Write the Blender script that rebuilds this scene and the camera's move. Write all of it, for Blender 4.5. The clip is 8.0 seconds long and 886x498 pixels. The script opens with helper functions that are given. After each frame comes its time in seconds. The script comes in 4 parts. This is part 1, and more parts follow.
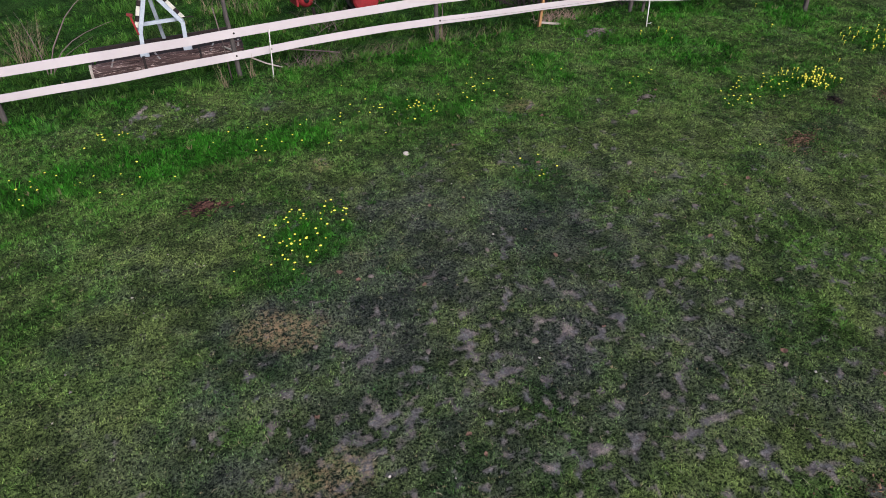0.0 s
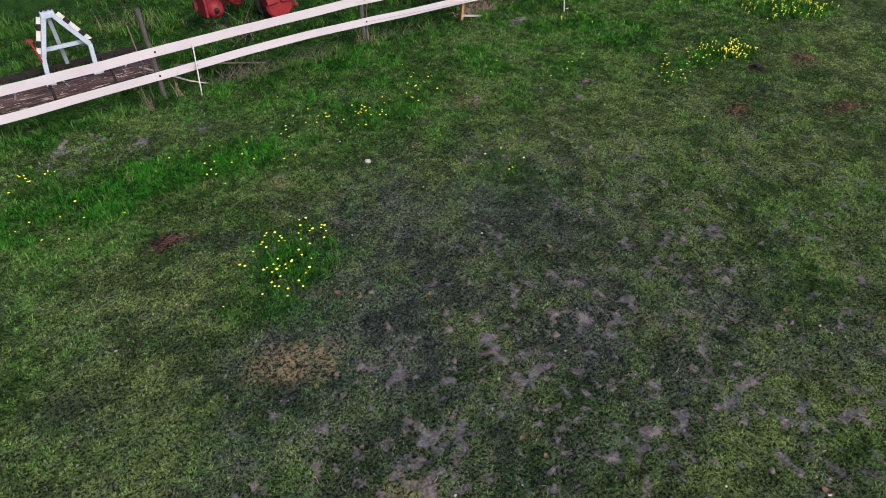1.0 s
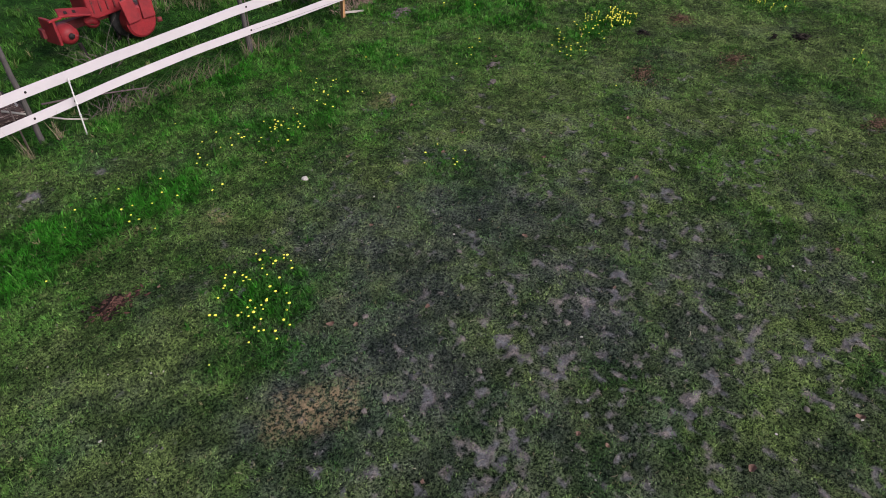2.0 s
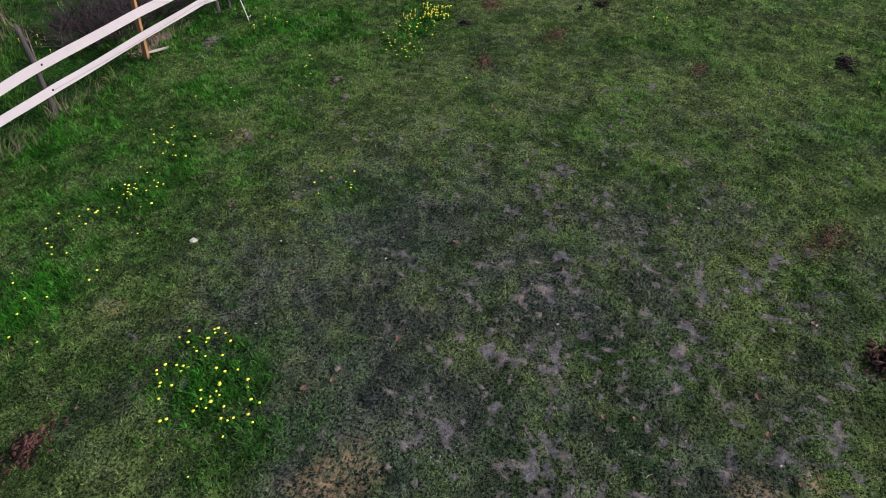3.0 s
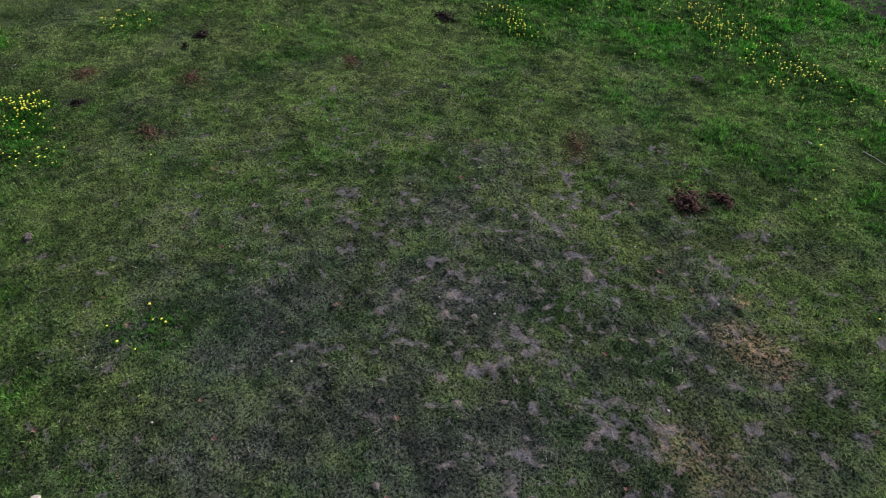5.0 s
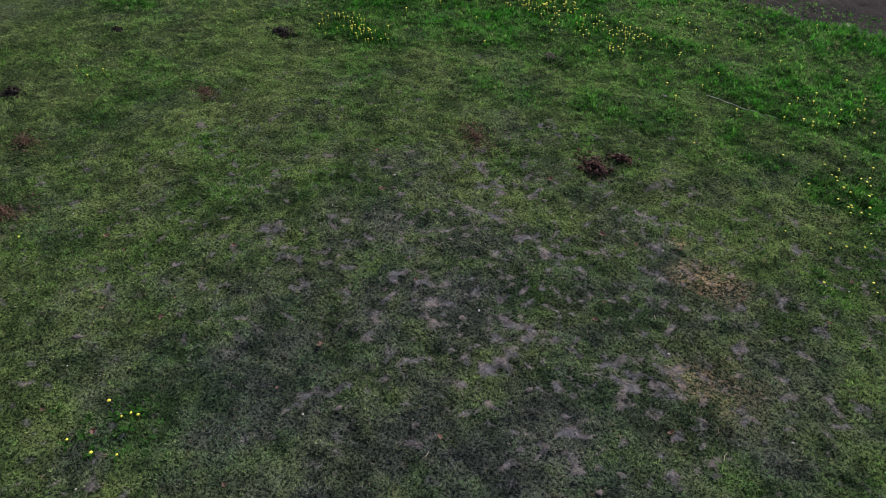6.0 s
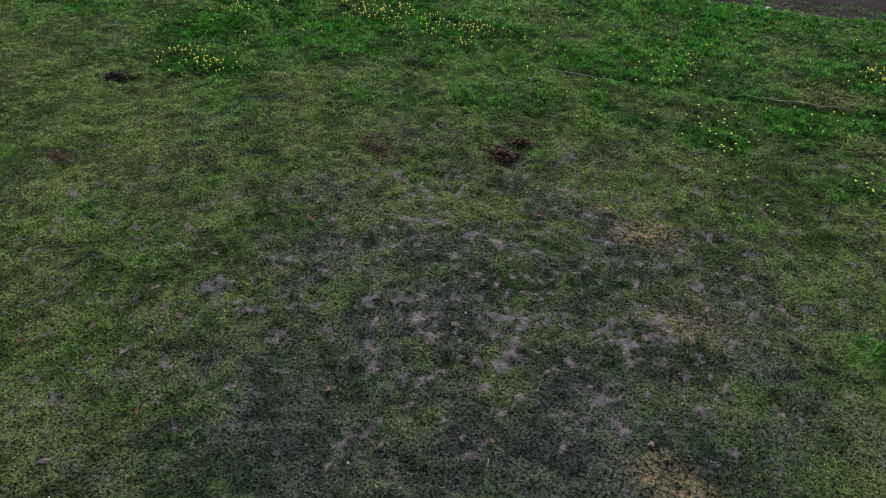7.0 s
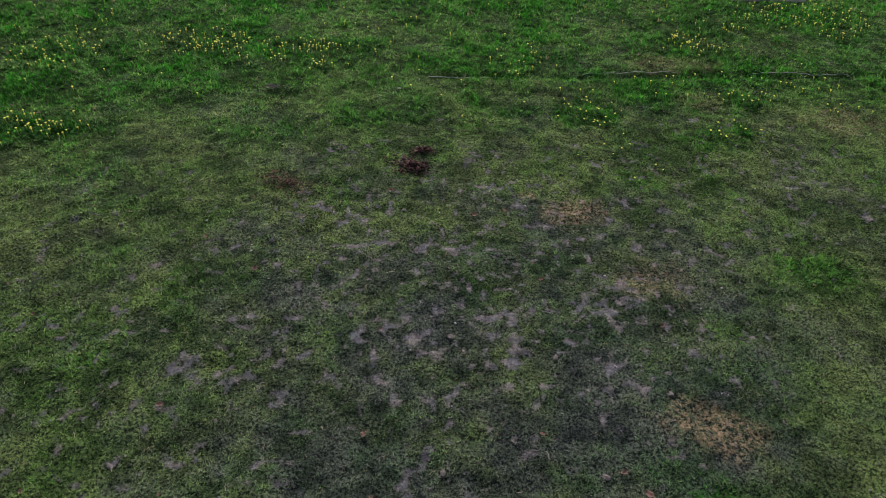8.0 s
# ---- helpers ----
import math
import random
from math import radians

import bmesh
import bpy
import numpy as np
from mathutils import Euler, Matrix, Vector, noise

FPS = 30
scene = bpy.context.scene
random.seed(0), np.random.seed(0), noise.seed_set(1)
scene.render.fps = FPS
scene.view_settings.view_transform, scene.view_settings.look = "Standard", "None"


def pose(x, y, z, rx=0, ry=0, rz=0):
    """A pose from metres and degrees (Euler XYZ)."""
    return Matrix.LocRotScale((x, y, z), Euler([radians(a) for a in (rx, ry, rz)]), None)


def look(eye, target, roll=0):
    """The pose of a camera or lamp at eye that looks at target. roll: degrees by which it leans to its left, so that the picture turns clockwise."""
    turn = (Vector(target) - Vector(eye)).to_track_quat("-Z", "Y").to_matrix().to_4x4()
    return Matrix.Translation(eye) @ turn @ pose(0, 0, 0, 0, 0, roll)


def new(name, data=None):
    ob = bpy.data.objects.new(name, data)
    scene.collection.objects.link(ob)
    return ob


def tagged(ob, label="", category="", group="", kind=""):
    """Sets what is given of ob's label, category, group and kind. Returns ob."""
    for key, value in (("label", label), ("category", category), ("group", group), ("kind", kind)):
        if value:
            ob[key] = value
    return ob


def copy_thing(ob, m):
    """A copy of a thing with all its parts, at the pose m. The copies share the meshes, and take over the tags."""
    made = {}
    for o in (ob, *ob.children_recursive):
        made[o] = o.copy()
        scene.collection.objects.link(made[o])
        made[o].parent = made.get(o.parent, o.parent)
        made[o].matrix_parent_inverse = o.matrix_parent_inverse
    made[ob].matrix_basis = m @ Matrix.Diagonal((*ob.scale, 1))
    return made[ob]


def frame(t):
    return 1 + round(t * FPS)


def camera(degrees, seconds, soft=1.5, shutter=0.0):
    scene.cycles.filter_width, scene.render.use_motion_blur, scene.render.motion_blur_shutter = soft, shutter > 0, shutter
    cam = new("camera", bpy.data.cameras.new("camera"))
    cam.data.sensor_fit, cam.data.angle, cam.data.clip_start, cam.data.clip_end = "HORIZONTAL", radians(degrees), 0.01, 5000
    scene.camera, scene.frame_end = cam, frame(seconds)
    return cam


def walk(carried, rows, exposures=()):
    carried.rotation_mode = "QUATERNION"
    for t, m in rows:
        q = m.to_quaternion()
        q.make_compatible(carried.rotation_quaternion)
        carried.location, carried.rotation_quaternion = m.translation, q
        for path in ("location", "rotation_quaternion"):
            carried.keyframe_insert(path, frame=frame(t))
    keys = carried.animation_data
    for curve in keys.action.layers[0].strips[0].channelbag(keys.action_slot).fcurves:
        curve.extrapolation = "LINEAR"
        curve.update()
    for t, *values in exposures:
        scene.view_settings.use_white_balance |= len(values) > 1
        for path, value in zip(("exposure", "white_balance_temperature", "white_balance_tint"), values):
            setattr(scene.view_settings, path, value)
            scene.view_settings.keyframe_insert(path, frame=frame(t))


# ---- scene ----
cam = camera(64.6, 8.0, soft=0.8)
PATH = [
    (0, (-0.163, -0.05, 4.843), (0.401, 1.444, 3.639), -2.4),
    (0.5, (-0.626, 0.258, 4.866), (0.067, 1.689, 3.653), -2.6),
    (1, (-1.092, 0.654, 4.885), (-0.259, 1.996, 3.658), -2.8),
    (1.5, (-1.524, 1.193, 4.925), (-0.546, 2.408, 3.673), -3.1),
    (1.7, (-1.691, 1.44, 4.946), (-0.651, 2.592, 3.684), -3.2),
    (2.8, (-2.369, 3.029, 4.931), (-0.988, 3.693, 3.646), -3.5),
    (3, (-2.415, 3.356, 4.946), (-0.984, 3.893, 3.656), -3.7),
    (3.5, (-2.463, 4.218, 5.003), (-0.955, 4.39, 3.7), -3.5),
    (4, (-2.359, 5.089, 5.045), (-0.856, 4.937, 3.735), -3.0),
    (4.5, (-2.085, 5.936, 5.061), (-0.647, 5.493, 3.744), -2.4),
    (4.7, (-1.923, 6.249, 5.074), (-0.528, 5.694, 3.752), -2.2),
    (5.8, (-0.747, 7.741, 5.103), (0.285, 6.66, 3.774), -0.8),
    (6, (-0.46, 7.975, 5.116), (0.479, 6.813, 3.786), -0.3),
    (6.5, (0.296, 8.432, 5.133), (0.994, 7.109, 3.806), 0.4),
    (7, (1.119, 8.768, 5.137), (1.551, 7.326, 3.82), 1.1),
    (7.5, (2.039, 8.952, 5.128), (2.175, 7.437, 3.83), 2.0),
    (8, (2.983, 8.937, 5.115), (2.82, 7.409, 3.835), 2.8),
]
walk(cam, [(t, look(eye, target, roll)) for t, eye, target, roll in PATH], [(0, 0.62, 6150, 14)])

# ---- light: late, overcast sky with a veiled sun from the south-east ----
SUN_ELEVATION, SUN_AZIMUTH = 33.0, 176.0        # degrees; azimuth clockwise from north (+y)
world = bpy.data.worlds.new("sky")
scene.world = world
world.use_nodes = True
wt = world.node_tree
sky = wt.nodes.new("ShaderNodeTexSky")
sky.sky_type, sky.sun_disc = "NISHITA", False
sky.sun_elevation, sky.sun_rotation = radians(SUN_ELEVATION), radians(SUN_AZIMUTH)
sky.air_density, sky.dust_density, sky.ozone_density = 1.0, 4.0, 1.0
grey = wt.nodes.new("ShaderNodeHueSaturation")          # thin cloud takes most of the blue out of the sky
grey.inputs["Saturation"].default_value = 0.75
wt.links.new(sky.outputs[0], grey.inputs["Color"])
wt.links.new(grey.outputs[0], wt.nodes["Background"].inputs[0])
wt.nodes["Background"].inputs[1].default_value = 0.10
sun = new("sun", bpy.data.lights.new("sun", "SUN"))
sun.data.energy, sun.data.angle, sun.data.color = 3.0, radians(24), (1.0, 0.95, 0.88)
az, el = radians(SUN_AZIMUTH), radians(SUN_ELEVATION)
sun.matrix_world = look((math.sin(az) * 60 * math.cos(el), math.cos(az) * 60 * math.cos(el), 60 * math.sin(el)), (0, 0, 0))


# ---- smooth value noise on the plan, for relief and for where things grow ----
def lattice(ix, iy, seed):
    h = (ix.astype(np.int64) * 374761393 + iy.astype(np.int64) * 668265263 + seed * 974711) & 0x7FFFFFFF
    h = ((h ^ (h >> 13)) * 1274126177) & 0x7FFFFFFF
    return ((h ^ (h >> 16)) & 0xFFFFF) / 1048575.0


def plan_noise(x, y, size, seed):
    u, v = np.asarray(x, float) / size, np.asarray(y, float) / size
    iu, iv = np.floor(u), np.floor(v)
    fu, fv = u - iu, v - iv
    fu, fv = fu * fu * (3 - 2 * fu), fv * fv * (3 - 2 * fv)
    a, b = lattice(iu, iv, seed), lattice(iu + 1, iv, seed)
    c, d = lattice(iu, iv + 1, seed), lattice(iu + 1, iv + 1, seed)
    return (a + (b - a) * fu) * (1 - fv) + (c + (d - c) * fu) * fv


def cloud(x, y, size, seed, octaves=3):
    total, amount, weight = 0.0, 1.0, 0.0
    for k in range(octaves):
        c, s = math.cos(0.5 + 1.1 * k + seed), math.sin(0.5 + 1.1 * k + seed)      # turned, so that no grid shows
        total = total + amount * plan_noise(c * x - s * y + 17.3 * k, s * x + c * y - 9.1 * k, size / 2 ** k, seed + k)
        weight += amount
        amount *= 0.55
    return total / weight


def ramp(v, lo, hi):
    f = np.clip((v - lo) / (hi - lo), 0, 1)
    return f * f * (3 - 2 * f)


def blobs(x, y, rows):
    """Soft ellipses (x, y, half width, half depth, turn in degrees, strength) with ragged rims; the strongest wins."""
    x, y = np.asarray(x, float), np.asarray(y, float)
    rag = 0.60 * (cloud(x, y, 0.45, 71) - 0.5) + 0.7 * (cloud(x, y, 0.15, 72, 2) - 0.5)
    out = np.zeros_like(x)
    for bx, by, rx, ry, turn, s in rows:
        reach = 1.9 * max(rx, ry)
        near = (np.abs(x - bx) < reach) & (np.abs(y - by) < reach)
        if not near.any():
            continue
        c, q = math.cos(radians(turn)), math.sin(radians(turn))
        u, v = x[near] - bx, y[near] - by
        d = np.sqrt(((c * u + q * v) / rx) ** 2 + ((c * v - q * u) / ry) ** 2)
        out[near] = np.maximum(out[near], s * (1 - ramp(d + rag[near], 0.35, 1.45)))
    return out


# rich green patches: the northern strip and the middle, the east, the south
LUSH = [(-0.2, 9.5, 1.75, 0.72, -6, 1.2), (1.1, 9.35, 0.75, 0.6, -10, 1.05), (-2.4, 9.4, 1.1, 0.8, 0, 1.0), (3.0, 9.35, 0.8, 0.5, 5, 0.85), (4.3, 9.5, 0.5, 0.5, 0, 0.5),
        (2.3, 10.1, 0.8, 0.5, 0, 0.6), (0.72, 6.8, 0.62, 0.55, -28, 0.95), (0.15, 6.25, 0.6, 0.4, -28, 0.7), (0.58, 5.8, 0.3, 0.25, 0, 0.45), (-1.9, 8.4, 0.9, 0.5, 0, 0.55),
        (3.0, 11.2, 1.4, 0.45, 0, 0.5), (1.4, 11.5, 1.5, 0.4, 0, 0.6), (4.5, 11.1, 0.7, 0.4, 0, 0.45), (3.8, 6.85, 0.45, 0.5, 30, 0.55), (3.6, 6.35, 0.4, 0.4, 0, 0.4)]
LUSH_EAST = [(6.7, 9.0, 0.6, 0.4, -10, 0.7), (7.2, 8.6, 0.35, 0.3, 0, 0.55), (8.8, 7.7, 0.95, 0.42, -12, 0.95), (7.65, 7.5, 0.38, 0.36, 0, 0.6), (11.7, 8.3, 1.0, 0.6, -31, 0.9),
             (9.4, 6.3, 0.4, 0.3, -29, 0.5), (11.4, 5.6, 0.7, 0.5, 0, 0.6), (11.8, 1.9, 0.8, 0.35, 30, 0.8), (7.65, 0.1, 0.82, 0.45, 10, 1.0), (4.95, 2.1, 0.3, 0.33, 0, 0.45),
             (3.5, 1.75, 0.27, 0.33, 0, 0.45), (4.2, 6.24, 0.25, 0.4, -28, 0.4)]
LUSH_SOUTH = [(5.15, 0.15, 0.6, 0.38, 0, 0.65), (4.3, 0.1, 0.5, 0.42, 10, 0.6), (3.67, -1.0, 0.58, 0.5, 40, 0.45), (0.05, -0.25, 0.66, 0.5, 10, 1.0), (0.95, -0.33, 0.55, 0.22, 5, 0.8),
              (-1.07, -0.94, 0.74, 0.6, 0, 0.9), (-1.72, 0.53, 0.67, 0.5, 0, 0.7), (-0.75, 0.55, 0.7, 0.7, 0, 0.5), (-2.7, -0.65, 0.56, 0.35, 0, 0.9), (-2.24, 0.3, 0.28, 0.22, 0, 0.8),
              (-3.8, -0.95, 0.58, 0.45, 0, 0.6), (-5.0, -0.9, 0.9, 0.9, 0, 0.6), (-0.4, 1.55, 0.42, 0.42, 30, 0.5), (-1.86, 3.44, 0.7, 0.42, 0, 0.7), (0.6, -1.95, 0.6, 0.4, 20, 0.7)]
LUSH_FAR = [(-5.3, -4.0, 1.6, 0.9, 0, 0.9), (-2.9, -4.0, 0.9, 0.8, 0, 0.7), (-1.9, -3.0, 1.2, 0.7, 0, 0.8), (0.9, -4.2, 1.1, 0.7, 15, 0.65), (1.8, -4.5, 1.0, 0.6, 20, 0.6),
            (2.7, -3.7, 0.65, 0.8, 0, 0.55), (4.0, -3.9, 1.1, 0.7, 0, 0.65), (3.95, -2.45, 0.7, 0.5, 15, 0.8), (4.75, -2.55, 0.6, 0.6, 20, 0.9), (5.9, -2.8, 0.75, 0.6, 10, 0.95),
            (6.2, -3.9, 1.0, 0.8, 0, 0.8), (8.4, -2.5, 0.85, 0.65, 0, 0.9), (8.2, -3.8, 2.2, 0.8, 0, 0.8)]
# trodden and scuffed earth: wide worn ground, then single spots
WORN = [(2.0, 3.3, 3.4, 2.9, 0, 0.75), (-2.2, 1.6, 2.4, 2.0, 0, 0.55), (5.6, 4.2, 3.0, 3.0, 0, 0.52), (0.9, 4.4, 2.2, 1.4, 0, 0.75), (-0.5, 10.7, 1.9, 0.4, 0, 0.7), (3.2, 7.5, 3.0, 0.9, 0, 0.40)]
SOIL = [(-4.1, -2.05, 1.25, 0.4, 0, 0.6), (-3.1, 1.1, 0.6, 0.5, 0, 0.8), (1.38, 1.1, 0.35, 0.35, 40, 0.8), (3.44, 0.68, 0.36, 0.2, 0, 0.9), (6.72, 1.1, 0.42, 0.2, 0, 0.8),
        (-1.9, 1.75, 0.7, 0.25, 0, 0.9), (-0.46, 2.72, 0.31, 0.28, 39, 0.8), (-0.34, 3.67, 0.29, 0.24, 39, 0.8), (0.22, 4.33, 0.28, 0.18, 39, 0.9), (0.92, 3.9, 0.5, 0.28, 55, 0.8),
        (0.96, 4.64, 0.29, 0.23, 39, 0.9), (1.73, 4.2, 0.3, 0.26, 60, 0.7), (2.1, 6.0, 0.5, 0.3, 39, 0.65), (4.65, 8.85, 0.4, 0.36, 0, 0.8)]
SCUFF = [(4.03, 8.1, 0.32, 0.15, -50, 0.6), (5.0, 7.55, 0.32, 0.16, -60, 0.7), (1.22, 8.65, 0.3, 0.17, -50, 0.65), (0.0, 10.6, 0.3, 0.25, 0, 1.3), (-0.8, 11.2, 0.7, 0.25, 0, 1.2),
         (7.3, 11.0, 0.7, 0.3, 0, 0.9), (6.0, 11.0, 0.4, 0.2, 0, 0.6), (5.4, 9.0, 0.8, 0.22, -50, 0.5)]
STRAW = [(0.12, 5.43, 0.44, 0.27, -27, 0.85), (0.3, 5.18, 0.22, 0.2, 0, 0.7), (-0.25, 5.47, 0.15, 0.13, 0, 0.8), (0.68, 2.18, 0.36, 0.28, 20, 0.95), (1.2, 1.78, 0.16, 0.1, 0, 0.95),
         (0.22, 3.5, 0.28, 0.25, 40, 0.55), (-0.02, 3.47, 0.38, 0.36, 0, 0.3), (1.31, 8.41, 0.18, 0.13, -60, 0.6), (-3.9, 0.0, 0.62, 0.4, 0, 0.5), (-2.0, -0.65, 0.37, 0.25, 0, 0.5),
         (-2.05, -1.97, 0.8, 0.3, 0, 0.5), (4.66, 8.9, 0.3, 0.2, 0, 0.5), (0.2, 9.0, 0.5, 0.15, 0, 0.35)]


def lush_at(x, y):
    """How rich the grass grows: 0 grazed bare, 1 thick and green."""
    north = 0.38 * ramp(y, 7.4, 9.2) + 0.45 * ramp(y, 11.0, 12.0)
    south = 0.50 * ramp(-y, -1.4, 2.2)
    base = north + south + 0.24
    drift = 1.0 * (cloud(x, y, 1.3, 11) - 0.5) + 1.1 * (cloud(x, y, 0.38, 12) - 0.5)
    rich = np.maximum(np.maximum(blobs(x, y, LUSH), blobs(x, y, LUSH_EAST)), np.maximum(blobs(x, y, LUSH_SOUTH), blobs(x, y, LUSH_FAR)))
    return np.clip(np.maximum(base + drift * 0.8 - 0.22 * worn_at(x, y), rich + 0.3 * drift), 0, 1)


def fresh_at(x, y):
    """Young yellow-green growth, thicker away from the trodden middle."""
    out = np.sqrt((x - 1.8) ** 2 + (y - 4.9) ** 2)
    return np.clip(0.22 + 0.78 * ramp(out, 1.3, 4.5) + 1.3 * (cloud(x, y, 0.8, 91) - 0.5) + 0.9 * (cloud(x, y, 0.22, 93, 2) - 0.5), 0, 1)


def vigour_shade_at(x, y):
    """How strongly the turf grows, in patches from a hand to a stride across; low in hollows, as painted shade."""
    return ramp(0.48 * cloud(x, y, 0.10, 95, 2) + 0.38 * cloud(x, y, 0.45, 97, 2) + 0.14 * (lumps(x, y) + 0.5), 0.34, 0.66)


def track_at(x, y):
    """The earth track along the pasture's southern edge."""
    return ramp(-5.25 - y + 0.7 * (cloud(x, y, 0.8, 21) - 0.5), -0.15, 0.2) * (1 - ramp(-y, 8.2, 8.8))


def worn_at(x, y):
    return np.clip(0.10 + 0.88 * blobs(x, y, WORN), 0, 1)


def soil_at(x, y):
    """How much earth shows: trodden ground in the middle, small scuffs elsewhere."""
    bare = np.maximum(blobs(x, y, SOIL), blobs(x, y, SCUFF))
    region = np.maximum(worn_at(x, y), bare)
    dabs = 0.60 * cloud(x, y, 0.072, 31, 1) + 0.22 * cloud(x, y, 0.23, 33, 1) + 0.18 * cloud(x, y, 0.05, 35, 1)
    scuff = ramp(dabs, 0.655 - 0.20 * region, 0.945 - 0.20 * region)
    return np.clip(np.maximum(scuff * (0.40 + 0.53 * region), track_at(x, y)), 0, 1)


def lumps(x, y):
    """Low tussocks, a foot's length across."""
    return cloud(x, y, 0.26, 42, 2) - 0.5


def height_at(x, y):
    near = np.exp(-((x - 2) ** 2 + (y - 4) ** 2) / 900.0)
    h = 0.05 * (cloud(x, y, 1.9, 41) - 0.5) + 0.055 * lumps(x, y) + 0.035 * (cloud(x, y, 0.10, 43, 1) - 0.5)
    bank = 0.10 * np.exp(-((y - 11.62) / 0.28) ** 2) * (0.6 + 0.8 * plan_noise(x, y, 0.9, 44)) - 0.12 * np.exp(-((y - 12.15) / 0.3) ** 2) * plan_noise(x, y, 1.3, 45)
    rut = -0.045 * np.exp(-((y + 1.5) / 0.10) ** 2) * ramp(x, -7, -5) * (1 - ramp(x, 1.6, 2.6))
    return h * near + bank * near + rut - 0.05 * track_at(x, y)


# ---- materials ----
def material(name, rough=0.7, metal=0.0):
    m = bpy.data.materials.new(name)
    m.use_nodes = True
    b = m.node_tree.nodes["Principled BSDF"]
    b.inputs["Roughness"].default_value, b.inputs["Metallic"].default_value = rough, metal
    return m, m.node_tree, b


def node(nt, kind, **inputs):
    n = nt.nodes.new(kind)
    for k, v in inputs.items():
        n.inputs[k.replace("_", " ")].default_value = v
    return n


def coords(nt, scale=(1, 1, 1)):
    c = nt.nodes.new("ShaderNodeTexCoord")
    m = node(nt, "ShaderNodeMapping", Scale=scale)
    nt.links.new(c.outputs["Object"], m.inputs[0])
    return m.outputs[0]


def noise_tex(nt, vec, scale, detail=3.0, rough=0.6):
    n = node(nt, "ShaderNodeTexNoise", Scale=scale, Detail=detail, Roughness=rough)
    nt.links.new(vec, n.inputs["Vector"])
    return n.outputs["Fac"]


def value_ramp(nt, fac, lo, hi, a=0.0, b=1.0):
    m = node(nt, "ShaderNodeMapRange")
    m.inputs[1].default_value, m.inputs[2].default_value, m.inputs[3].default_value, m.inputs[4].default_value = lo, hi, a, b
    nt.links.new(fac, m.inputs[0])
    return m.outputs[0]


def blend(nt, fac, a, b, mode="MIX"):
    m = nt.nodes.new("ShaderNodeMix")
    m.data_type, m.blend_type = "RGBA", mode
    for sock, v in ((m.inputs[0], fac), (m.inputs[6], a), (m.inputs[7], b)):
        if isinstance(v, (int, float)):
            sock.default_value = v
        elif isinstance(v, tuple):
            sock.default_value = (*v, 1)
        else:
            nt.links.new(v, sock)
    return m.outputs[2]


def maths(nt, op, a, b):
    m = nt.nodes.new("ShaderNodeMath")
    m.operation = op
    for sock, v in zip(m.inputs, (a, b)):
        if isinstance(v, (int, float)):
            sock.default_value = v
        else:
            nt.links.new(v, sock)
    return m.outputs[0]


def field(nt, name):
    a = nt.nodes.new("ShaderNodeAttribute")
    a.attribute_name = name
    return a.outputs["Fac"]


def bump(nt, b, fac, strength, distance):
    n = node(nt, "ShaderNodeBump", Strength=strength, Distance=distance)
    nt.links.new(fac, n.inputs["Height"])
    nt.links.new(n.outputs[0], b.inputs["Normal"])


